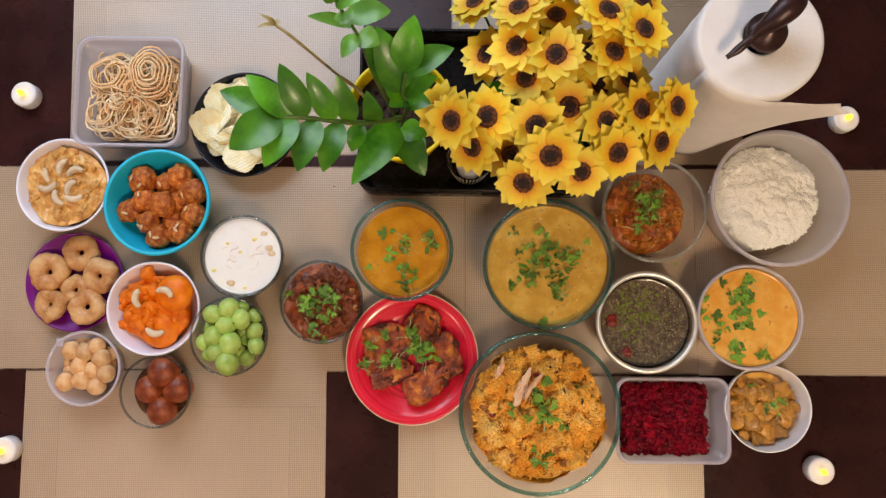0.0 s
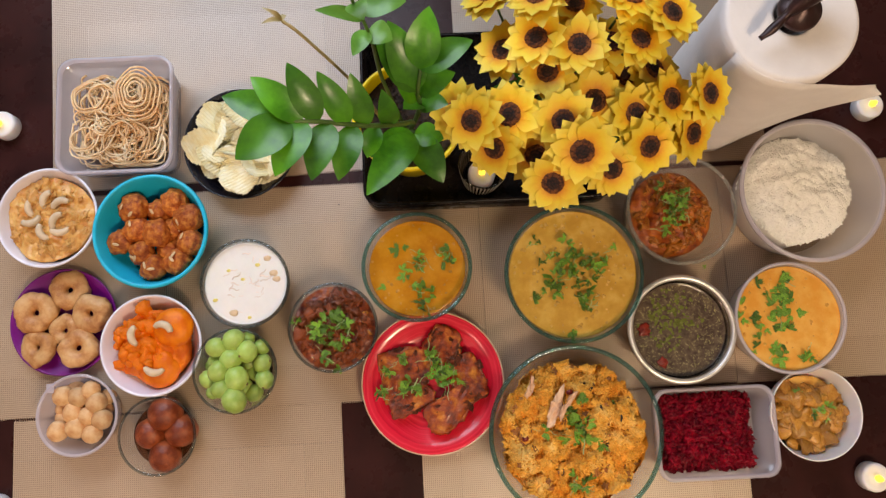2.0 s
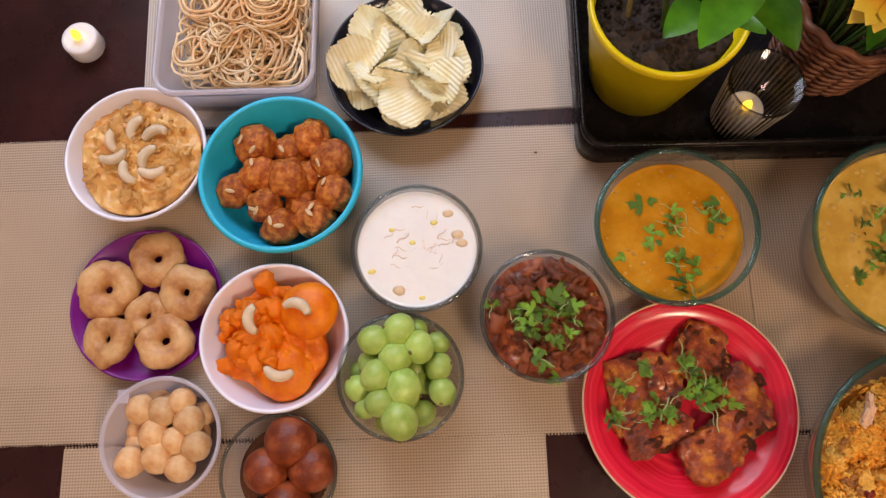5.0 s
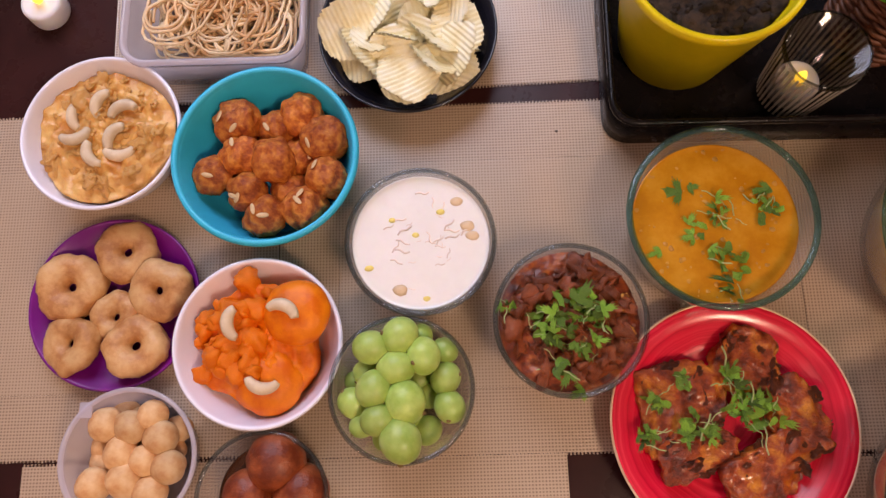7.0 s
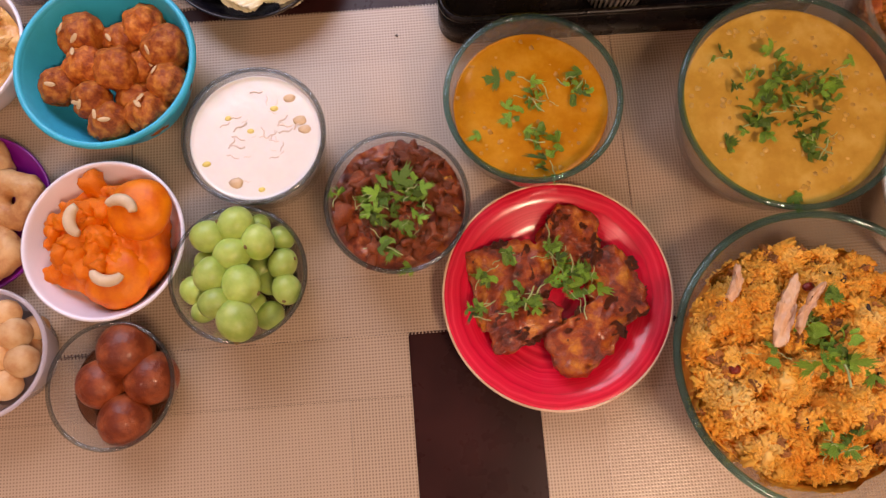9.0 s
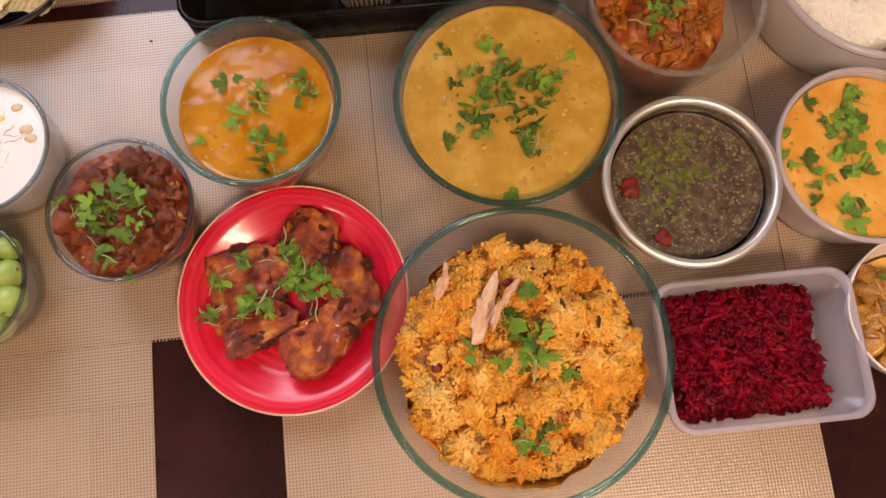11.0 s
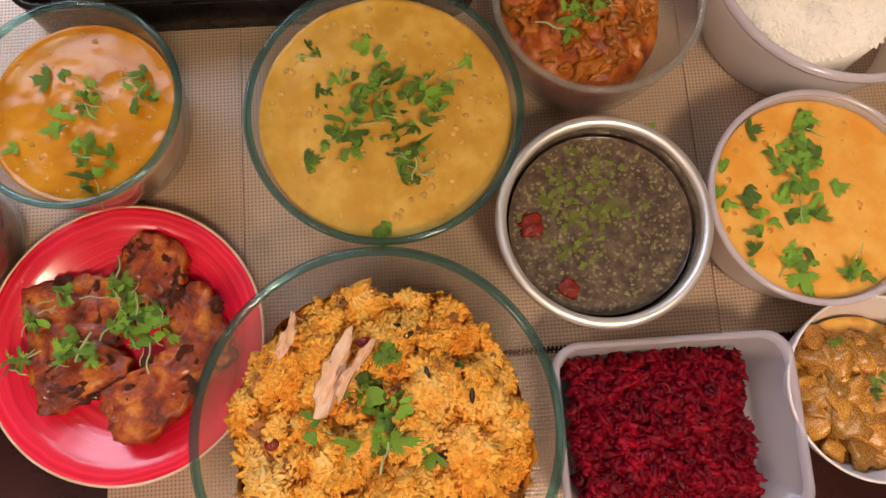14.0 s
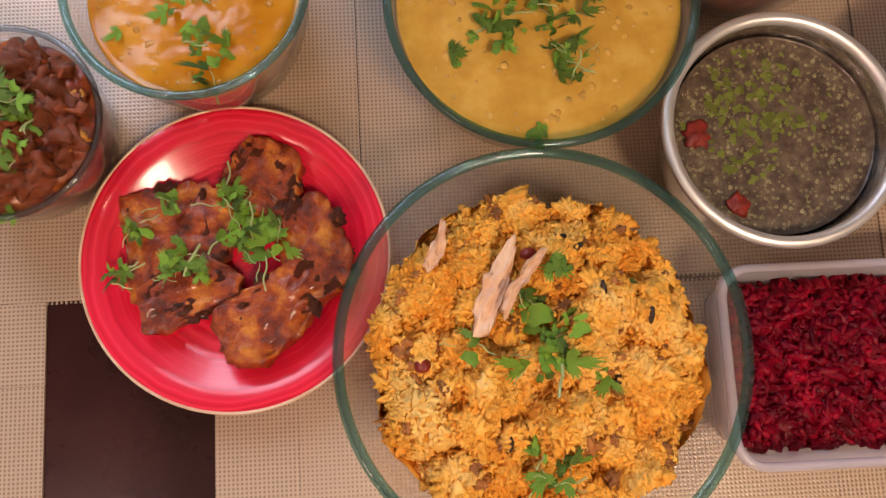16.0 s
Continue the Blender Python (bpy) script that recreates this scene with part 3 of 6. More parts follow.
M["vada"] = surface("fried_vada", [(0.3, (0.46, 0.19, 0.06)), (0.5, (0.60, 0.30, 0.11)), (0.75, (0.69, 0.41, 0.18))], 0.45, 55, 0.4, 350, vary=0.10)
M["kesari"] = surface("orange_kesari", [(0.3, (0.72, 0.135, 0.002)), (0.7, (0.86, 0.225, 0.004))], 0.42, 70, 0.3, 260, sss=0.08, vary=0.06, island=True, spec=0.3)
M["puff"] = surface("golden_puff", [(0.3, (0.60, 0.29, 0.115)), (0.5, (0.70, 0.42, 0.20)), (0.75, (0.78, 0.54, 0.30))], 0.5, 50, 0.2, 300, vary=0.2, spec=0.35)
M["gulab"] = surface("syrupy_brown_dumpling", [(0.3, (0.17, 0.027, 0.008)), (0.7, (0.38, 0.088, 0.027))], 0.34, 70, 0.5, 320, coat=0.1, vary=0.15, spec=0.35)
M["syrup"] = surface("amber_syrup", [(0.3, (0.30, 0.10, 0.04)), (0.7, (0.36, 0.14, 0.06))], 0.06, 30, see=0.7)
M["milk"] = surface("sweet_milk", [(0.3, (0.84, 0.82, 0.79)), (0.7, (0.88, 0.86, 0.83))], 0.2, 30, 0.05, 200, sss=0.2)
M["milk_bits"] = surface("fried_vermicelli", [(0.3, (0.80, 0.66, 0.57)), (0.7, (0.84, 0.74, 0.66))], 0.4, 60, vary=0.15, island=True)
M["milk_nut"] = surface("soaked_nut", [(0.3, (0.70, 0.50, 0.30)), (0.7, (0.76, 0.60, 0.40))], 0.35, 60)
M["milk_yellow"] = surface("yellow_fruit_bit", [(0.3, (0.80, 0.66, 0.14)), (0.7, (0.84, 0.74, 0.26))], 0.35, 60)
M["grape"] = surface("green_grape", [(0.3, (0.31, 0.46, 0.090)), (0.7, (0.47, 0.62, 0.17))], 0.36, 45, sss=0.4, vary=0.2, spec=0.4)
M["grape_tip"] = surface("grape_scar", [(0.3, (0.16, 0.10, 0.03)), (0.7, (0.24, 0.16, 0.06))], 0.7, 90)
M["masala"] = surface("red_brown_masala", [(0.25, (0.075, 0.010, 0.004)), (0.5, (0.22, 0.036, 0.010)), (0.75, (0.42, 0.11, 0.02))], 0.28, 90, 0.5, 260, coat=0.15)
M["masala_bits"] = surface("masala_chunk", [(0.3, (0.11, 0.016, 0.006)), (0.7, (0.40, 0.095, 0.020))], 0.30, 60, 0.5, 300, vary=0.5, island=True, coat=0.15)
M["masala_pale"] = surface("orange_chunk", [(0.3, (0.55, 0.20, 0.02)), (0.7, (0.62, 0.30, 0.05))], 0.3, 90, 0.3, 300)
M["dal"] = surface("yellow_dal", [(0.3, (0.48, 0.18, 0.008)), (0.5, (0.54, 0.22, 0.011)), (0.75, (0.60, 0.27, 0.022))], 0.13, 45, 0.05, 160, sss=0.05, spec=0.35)
M["dal_bits"] = surface("dal_grain", [(0.3, (0.47, 0.20, 0.014)), (0.7, (0.57, 0.27, 0.03))], 0.35, 60, vary=0.2, island=True)
M["dal2"] = surface("thick_yellow_dal", [(0.3, (0.55, 0.305, 0.046)), (0.5, (0.62, 0.36, 0.060)), (0.75, (0.70, 0.44, 0.10))], 0.25, 40, 0.10, 160, sss=0.05, spec=0.4)
M["dal2_bits"] = surface("cooked_lentil", [(0.3, (0.56, 0.31, 0.048)), (0.7, (0.68, 0.42, 0.10))], 0.35, 60, vary=0.22, island=True)
M["fish"] = surface("masala_fried_fish", [(0.14, (0.026, 0.006, 0.003)), (0.36, (0.20, 0.026, 0.005)), (0.55, (0.40, 0.066, 0.007)), (0.85, (0.74, 0.27, 0.022))], 0.30, 62, 1.0, 420, coat=0.25)
# Darker and redder than the grains: crevice shade is put into this colour.
M["biryani"] = surface("biryani_bed", [(0.25, (0.58, 0.19, 0.014)), (0.5, (0.70, 0.28, 0.028)), (0.75, (0.78, 0.37, 0.05))], 0.6, 90, 0.3, 300, spec=0.2)
M["biryani_grain"] = surface("spiced_rice_grain", [(0.25, (0.75, 0.29, 0.032)), (0.5, (0.87, 0.45, 0.075)), (0.8, (0.91, 0.60, 0.19))], 0.55, 28, spec=0.12, vary=0.16, island=True, sss=0.1)
M["meat"] = surface("pale_cooked_meat", [(0.3, (0.66, 0.36, 0.20)), (0.7, (0.80, 0.54, 0.35))], 0.35, 50, 0.2, 260)
M["browned"] = surface("browned_onion", [(0.3, (0.30, 0.095, 0.018)), (0.7, (0.50, 0.20, 0.045))], 0.4, 90, 0.4, 300, vary=0.4)
M["clove"] = surface("dark_spice", [(0.3, (0.020, 0.010, 0.006)), (0.7, (0.05, 0.024, 0.014))], 0.6, 90)
M["rice"] = surface("white_rice_bed", [(0.3, (0.94, 0.93, 0.87)), (0.7, (0.96, 0.95, 0.89))], 0.7, 90, 0.1, 300, spec=0.2)
M["rice_grain"] = surface("white_rice_grain", [(0.3, (0.94, 0.93, 0.87)), (0.7, (0.96, 0.95, 0.89))], 0.6, 60, vary=0.03, island=True, spec=0.2)
M["potato"] = surface("potato_masala", [(0.25, (0.18, 0.026, 0.004)), (0.5, (0.38, 0.080, 0.007)), (0.75, (0.54, 0.16, 0.012))], 0.36, 80, 0.5, 260)
M["potato_bits"] = surface("potato_chunk", [(0.3, (0.22, 0.050, 0.006)), (0.5, (0.43, 0.13, 0.012)), (0.7, (0.60, 0.25, 0.028))], 0.30, 45, 0.12, 260, vary=0.4, island=True, coat=0.1)
M["rasam"] = surface("dark_thin_soup", [(0.3, (0.074, 0.050, 0.036)), (0.55, (0.112, 0.080, 0.056)), (0.75, (0.16, 0.122, 0.076))], 0.10, 120, 0.1, 300)
M["rasam_bits"] = surface("oil_bubble", [(0.3, (0.33, 0.29, 0.13)), (0.7, (0.46, 0.42, 0.20))], 0.08, 60, vary=0.3, island=True, coat=0.5)
M["rasam_green"] = surface("wilted_herb", [(0.3, (0.11, 0.135, 0.022)), (0.7, (0.19, 0.22, 0.045))], 0.2, 90, vary=0.3, island=True)
M["chili"] = surface("red_tomato_bit", [(0.3, (0.15, 0.010, 0.006)), (0.7, (0.27, 0.022, 0.010))], 0.28, 160, 0.5, 400)
M["korma"] = surface("orange_curry", [(0.3, (0.76, 0.34, 0.050)), (0.7, (0.84, 0.46, 0.105))], 0.2, 35, 0.12, 180, sss=0.1)
M["korma_bits"] = surface("curry_bit", [(0.3, (0.62, 0.24, 0.02)), (0.7, (0.78, 0.42, 0.07))], 0.3, 60, vary=0.2, island=True)
M["sabzi"] = surface("brown_potato_fry", [(0.25, (0.22, 0.065, 0.008)), (0.5, (0.48, 0.20, 0.024)), (0.75, (0.72, 0.43, 0.09))], 0.24, 38, 0.15, 260, vary=0.5, island=True, coat=0.2)
M["beet"] = surface("chopped_beet", [(0.25, (0.085, 0.0006, 0.005)), (0.5, (0.19, 0.001, 0.011)), (0.8, (0.35, 0.005, 0.020))], 0.36, 60, 0.3, 260, vary=0.35, island=True, spec=0.15)
M["noodle"] = surface("crisp_fried_string", [(0.3, (0.72, 0.42, 0.19)), (0.55, (0.85, 0.62, 0.36)), (0.8, (0.90, 0.76, 0.54))], 0.5, 30, 0.2, 300, vary=0.2, sss=0.1)
M["chip"] = surface("potato_chip", [(0.3, (0.82, 0.72, 0.40)), (0.55, (0.89, 0.84, 0.58)), (0.8, (0.92, 0.90, 0.72))], 0.45, 60, 0.2, 400, vary=0.08)

# ---- white bowl of halwa ----
HX, HY = -0.5425, 0.0831
b = thing("serving_bowl", HX, HY, MT, "white glossy round bowl full of orange halwa", "bowl", "white bowls")
part("body", lathe(bowl_profile(0.0672, 0.034, 0.0525, 0.0035, 0.55, 14, 0.003), 88), "white_ware", b)


def halwa_top(x, y):
    r = math.hypot(x, y) / 0.056
    return 0.0488 - 0.006 * r * r + 0.0065 * fbm((x, y), 48, 4, 3) + 0.0018 * fbm((x, y), 150, 3, 7)


h = thing("halwa", HX, HY, MT, "glistening orange-brown semolina halwa in a white bowl", "halwa")
part("body", heap(halwa_top, lambda a: 0.0570 + 0.0020 * math.sin(3 * a + 1), inside(0.0672, 0.034, 0.0525, 0.0035, 0.55, [0.028, 0.02, 0.012, 0.0045]), 60, 130), "halwa", h)
rng = random.Random(62)
CURD = [as_shape(lump(0.5, 1, rng.uniform(0.6, 0.95), rng.uniform(0.35, 0.55), 0.8, 2.6, 3, i * 2.7, 4)) for i in range(6)]
pieces("curd", CURD, scatter(70, 0.050, halwa_top, rng, 0.006, 0.018, 6, 0.5, 0.12), "halwa", h)
cashews(HX, HY, [(dx, dy, halwa_top(dx, dy) + MT, tr, 1.6) for (dx, dy, r), tr in zip([(-0.0025, 0.0248, 0.0005), (0.0169, 0.0184, 0.0005), (-0.0238, 0.0159, 0.0005), (-0.0204, -0.003, 0.0005), (0.0109, -0.004, 0.0005), (-0.0065, -0.0189, 0.0005), (0.0159, -0.0174, 0.0005)], (70, 20, 90, 200, 60, 120, 185))], "orange halwa")

# ---- cyan bowl of ladoos ----
LX, LY = -0.4046, 0.0581
b = thing("plastic_bowl", LX, LY, MT, "bright cyan plastic bowl holding brown ladoos", "bowl")
part("body", lathe(bowl_profile(0.0735, 0.050, 0.0550, 0.0026, 0.7, 14, 0.002), 88), "cyan", b)
part("rim", lathe([(0.0706, 0.0540), (0.0712, 0.0575), (0.0732, 0.0585), (0.0756, 0.0575), (0.0763, 0.0545), (0.0753, 0.0525), (0.0730, 0.0530), (0.0706, 0.0540)], 88), "cyan", b)
for k, (dx, dy, r) in enumerate([(-0.029, 0.0362, 0.02), (0.0019, 0.0314, 0.0143), (0.0267, 0.0419, 0.0181), (0.0471, 0.019, 0.02), (-0.0257, 0.0048, 0.0176), (-0.0481, -0.0105, 0.0171), (0.0043, -0.0019, 0.019), (0.0257, 0.0076, 0.0143), (0.0481, -0.0162, 0.0176), (-0.0181, -0.0271, 0.0167), (0.0162, -0.0257, 0.0152), (-0.0038, -0.0486, 0.0176), (0.0305, -0.0424, 0.0176)]):
    low = r < 0.0155
    dx, dy = dx * 0.965, dy * 0.965
    z = 0.028 if low else 0.0435 - 0.14 * math.hypot(dx, dy)
    r = 0.0168 if low else r * 1.0
    z = max(z, r + 0.0045)
    ld = thing("ladoo", LX + dx, LY + dy, MT + z, "round brown-orange ladoo with a grainy sticky surface", "ladoo", "ladoos in the cyan bowl")
    part("ball", lump(r, 1, 1, 0.95, 0.20, 90, 4, k * 3.1, 5), "ladoo", ld)
    rng = random.Random(k)
    for _ in range(rng.choice((0, 1, 1, 2))):
        a, e = rng.uniform(0, 6.28), rng.uniform(0.7, 1.4)
        o = part("almond_sliver", lump(0.0052, 1.0, 0.4, 0.14, 0.1, 80, 2, k), "sliver", ld, "pale almond sliver")
        n = Vector((math.cos(a) * math.cos(e), math.sin(a) * math.cos(e), math.sin(e)))
        o.matrix_basis = Matrix.Translation(n * r * 1.03) @ n.to_track_quat("Z", "Y").to_matrix().to_4x4() @ pose(0, 0, 0, 0, 0, rng.uniform(0, 180))

# ---- purple plate of vadas ----
VX, VY = -0.5375, -0.0538
b = thing("plate", VX, VY, MT, "round purple plastic plate with a low raised rim", "plate")
part("body", lathe([(0, 0), (0.0595, 0), (0.0712, 0.012), (0.0722, 0.015), (0.0712, 0.0165), (0.0693, 0.0155), (0.0595, 0.004), (0, 0.003)], 88), "purple", b)


def vada_mesh(k):
    bm = bmesh.new()
    nu, nv, Rm, rm = 44, 20, 0.0148, 0.0113
    rows = []
    for i in range(nu):
        a = 2 * math_pi * i / nu
        row = []
        for j in range(nv):
            q = 2 * math_pi * j / nv
            rr = Rm + rm * math.cos(q)
            p = Vector((rr * math.cos(a), rr * math.sin(a), rm * 0.86 * math.sin(q)))
            row.append(bm.verts.new(p * (1 + 0.18 * fbm(p, 45, 4, k * 5.3) + 0.03 * fbm(p, 230, 2, k))))
        rows.append(row)
    for i in range(nu):
        for j in range(nv):
            bm.faces.new([rows[i][j], rows[(i + 1) % nu][j], rows[(i + 1) % nu][(j + 1) % nv], rows[i][(j + 1) % nv]])
    return bm


for k, (dx, dy, r) in enumerate([(0.0083, 0.0443, 0.0268), (-0.0375, 0.0146, 0.0292), (0.0399, 0.0097, 0.0263), (0.0024, -0.0117, 0.0224), (-0.0341, -0.0336, 0.0258), (0.0234, -0.0375, 0.0273)]):
    s, dx, dy = r * 0.965 / 0.026, dx * 0.965, dy * 0.965
    v = part("vada", vada_mesh(k), "vada")
    v.matrix_basis = pose(VX + dx, VY + dy, MT + 0.0048 + 0.0096 * s + (0.003 if k in (2, 5) else 0), 8 * math.sin(k * 2.1), 8 * math.cos(k * 1.7), k * 57) @ Matrix.Diagonal((s, s, s, 1))
    tagged(v, "golden fried doughnut-shaped vada lying on a purple plate", "vada", "vadas on the purple plate")

# ---- white bowl of kesari ----
KX, KY = -0.4079, -0.0917
b = thing("serving_bowl", KX, KY, MT, "white glossy round bowl with orange kesari in it", "bowl", "white bowls")
part("body", lathe(bowl_profile(0.0667, 0.033, 0.0450, 0.0035, 0.55, 14, 0.003), 88), "white_ware", b)


def kesari_top(x, y):
    r = math.hypot(x, y) / 0.05
    return 0.046 - 0.014 * r ** 3 + 0.14 * max(0.0, y) + 0.0055 * fbm((x, y), 60, 4, 9) + 0.002 * fbm((x, y), 170, 3, 2)


ks = thing("kesari", KX, KY, MT, "bright orange kesari sweet scooped into a white bowl", "kesari")
part("body", heap(kesari_top, lambda a: 0.046 + 0.006 * fbm((math.cos(a), math.sin(a)), 2.5, 3, 5), inside(0.0667, 0.033, 0.0450, 0.0035, 0.55, [0.026, 0.017, 0.010, 0.0045]), 50, 110), "kesari", ks)
for k, (dx, dy, r) in enumerate([(0.032, 0.0218, 0.0258), (0.0071, -0.0284, 0.0276)]):
    o = part("scoop", lump(r, 1, 1, 0.55, 0.05, 60, 4, k + 2), "kesari", ks, "smooth rounded scoop")
    o.location = (dx, dy, 0.050 - 0.016 * k)
rng = random.Random(5)
sh = [as_shape(lump(0.5, 1, rng.uniform(0.6, 1), rng.uniform(0.5, 0.9), 0.55, 2.2, 3, i * 2.0, 4)) for i in range(5)]
pl = []
for _ in range(52):
    dx, dy = rng.gauss(-0.019, 0.014), rng.gauss(0.006, 0.018)
    if math.hypot(dx, dy) < 0.049:
        pl.append((rng.randrange(5), turned(dx, dy, kesari_top(dx, dy), rng, 1, rng.uniform(0.011, 0.024))))
pieces("crumb", sh, pl, "kesari", ks)
cashews(KX, KY, [(dx, dy, z + MT, tr, 1.65) for (dx, dy, r), z, tr in zip([(-0.0151, 0.0129, 0.0004), (0.0249, 0.0218, 0.0004), (0.0071, -0.032, 0.0004)], (0.058, 0.0635, 0.0485), (95, -20, 170))], "orange kesari")

# ---- plastic tub of golden puffs ----
PX, PY = -0.5041, -0.1765
b = thing("plastic_tub", PX, PY, MT, "small round clear plastic tub filled with golden puffs", "tub")
part("body", lathe(bowl_profile(0.0505, 0.040, 0.0425, 0.0012, 0.9, 12), 80), "plastic", b)
part("rim", lathe([(0.0490, 0.0420), (0.0500, 0.0440), (0.0525, 0.0440), (0.0530, 0.0425), (0.0520, 0.0400), (0.0505, 0.0405), (0.0490, 0.0420)], 80), "plastic_rim", b)
part("tab", box(bmesh.new(), -0.040, -0.030, 0.030, 0.042, 0.0415, 0.0432, 0.0006), "plastic_rim", b)
PUFFS = [(-0.0245, 0.0276, 0.0119), (-0.0025, 0.0251, 0.0119), (0.0151, 0.0345, 0.0107), (0.0238, 0.0157, 0.0119), (-0.01, 0.0038, 0.0119), (0.0107, -0.0025, 0.0113), (0.032, -0.0082, 0.0119), (-0.0314, -0.022, 0.0119), (-0.005, -0.0182, 0.0125), (0.0176, -0.0282, 0.0113)]
LOWPUFFS = [(-0.0358, 0.0094, 0.0107), (-0.0188, 0.0389, 0.0107), (-0.0358, -0.005, 0.0107), (0.0345, 0.0251, 0.01), (-0.0188, -0.0113, 0.01), (0.0063, 0.0107, 0.01), (-0.0188, 0.0151, 0.0107), (0.0031, -0.0176, 0.01), (0.0282, 0.0044, 0.01), (-0.005, 0.0326, 0.01)]
for k, (dx, dy, r) in enumerate(PUFFS + LOWPUFFS):
    z = 0.034 if k < len(PUFFS) else 0.0165
    f = 0.90 if k < len(PUFFS) else 0.82
    o = part("puff", lump(r * 1.13, 1, 1, 0.95, 0.10, 70, 3, k * 1.7, 3), "puff")
    o.location = (PX + dx * f, PY + dy * f, MT + z)
    tagged(o, "small round golden fried puff in a plastic tub", "puff", "puffs in the tub")

# ---- glass of gulab jamun ----
GX, GY = -0.4011, -0.2082
glass_bowl(GX, GY, 0.0507, 0.035, 0.0420, 0.6, "small clear glass bowl with brown gulab jamun in syrup", "glass_rim_dark", 0.0028, 0.0018)
liquid("syrup", GX, GY, 0.0507, 0.035, 0.0420, 0.6, 0.016, "syrup", "thin amber syrup pooled in a glass bowl", "syrup", 4, 0.0002, 60, 0.0028)
for k, (dx, dy, r) in enumerate([(0.008, 0.0279, 0.0213), (-0.0151, 0.0022, 0.0186), (0.027, 0.0044, 0.0204), (0.0049, -0.0279, 0.0195)]):
    o = part("gulab_jamun", lump(r * 1.06, 1, 1, 0.94, 0.05, 45, 4, k * 2.3, 4), "gulab")
    o.location = (GX + dx * 0.97, GY + dy * 0.97, MT + max(0.026 if k else 0.032, r + 0.0038))
    tagged(o, "dark brown round gulab jamun soaked in syrup", "gulab jamun", "gulab jamun in the glass bowl")

# ---- glass of payasam ----
YX, YY = -0.2796, -0.0182
glass_bowl(YX, YY, 0.0585, 0.041, 0.0625, 0.5, "clear glass bowl full of white milky payasam", "glass_rim_dark", 0.0032, 0.002)
f, ptop = liquid("payasam", YX, YY, 0.0585, 0.041, 0.0625, 0.5, 0.056, "milk", "creamy white milk payasam with vermicelli and nuts", "payasam", 6, 0.0003, 60, 0.0032)
rng = random.Random(8)
noodle_bit = as_shape(tube(arc([(-0.5, 0, 0), (-0.15, 0.08, 0.03), (0.2, -0.05, 0.03), (0.5, 0.1, 0)], 3), 0.075, 5))
pieces("vermicelli_strand", [noodle_bit], [(0, turned(dx, dy, ptop(dx, dy) - MT - 0.0004, rng, 0.02, rng.uniform(0.005, 0.013))) for dx, dy in [(rng.gauss(0.004, 0.016), rng.gauss(-0.004, 0.014)) for _ in range(30)]], "milk_bits", f)
for k, (dx, dy, r, m) in enumerate(((0.036, 0.012, 0.006, "milk_nut"), (-0.016, -0.037, 0.0065, "milk_nut"), (0.028, 0.032, 0.005, "milk_nut"), (0.040, 0.004, 0.0055, "milk_nut"), (0.016, 0.024, 0.0036, "milk_yellow"), (-0.040, -0.020, 0.004, "milk_yellow"), (-0.022, 0.018, 0.003, "milk_yellow"), (-0.004, 0.006, 0.003, "milk_yellow"), (0.004, -0.044, 0.003, "milk_yellow"))):
    o = part("floating_nut" if m == "milk_nut" else "fruit_bit", lump(r, 1, 0.7, 0.35, 0.3, 120, 2, k), m, f)
    o.location = (dx, dy, 0.056)

# ---- glass of grapes ----
RX, RY = -0.2953, -0.1299
glass_bowl(RX, RY, 0.0547, 0.036, 0.0580, 0.6, "clear glass bowl heaped with green grapes", "glass_rim_dark", 0.0028, 0.0018)
GR = [(-0.024, 0.0333, 0.0126), (-0.0008, 0.0421, 0.0135), (0.0181, 0.0257, 0.0126), (0.035, 0.0312, 0.0093), (-0.0042, 0.0168, 0.0131), (-0.0219, 0.0008, 0.0131), (0.0034, -0.0101, 0.0147), (-0.0396, -0.0097, 0.0114), (-0.0185, -0.0232, 0.0118), (0.035, 0.0084, 0.0114), (-0.0008, -0.0392, 0.0152), (-0.0282, 0.0135, 0.0105), (-0.0324, -0.0274, 0.0093), (0.0152, 0.0421, 0.0093), (0.0379, -0.0139, 0.0114), (0.0202, -0.0034, 0.011), (0.0181, -0.0329, 0.011), (-0.0177, -0.0383, 0.0084), (-0.0413, 0.0072, 0.0084), (-0.0093, 0.0303, 0.011), (0.0118, 0.0093, 0.0118), (-0.0093, -0.0034, 0.0118), (-0.0261, -0.0118, 0.011), (0.0286, -0.0034, 0.0101), (0.0034, -0.0244, 0.011)]
for k, (dx, dy, r) in enumerate(GR):
    high = k in (0, 1, 2, 4, 5, 6, 8, 10)
    z = 0.060 if high else 0.046 if k < 15 else 0.028
    g = thing("grape", RX + dx * 0.93, RY + dy * 0.93, MT + z, "plump pale green grape in a glass bowl", "grape", "grapes in the glass bowl", turn=k * 47)
    o = part("skin", lump(r * 1.02, 1.13, 1, 1, 0.03, 40, 3, k), "grape", g)
    o2 = part("scar", lump(r * 0.16, 1, 1, 0.5, 0.2, 200, 1, k), "grape_tip", g, "small brown stem scar")
    d = Vector((math.cos(k * 2.2), math.sin(k * 1.3), 0.3 + math.sin(k) * 0.4)).normalized()
    o2.location = Vector((d.x * 1.13, d.y, d.z)) * r * 1.0

# ---- glass of red masala ----
CX, CY = -0.1678, -0.0809
glass_bowl(CX, CY, 0.0585, 0.041, 0.0588, 0.5, "clear glass bowl of dark red masala curry", "glass_rim_dark", 0.0032, 0.002)


def masala_top(x, y):
    r = math.hypot(x, y) / 0.054
    return 0.060 - 0.012 * r * r + 0.0045 * fbm((x, y), 50, 4, 13) + 0.0015 * fbm((x, y), 190, 3, 3)


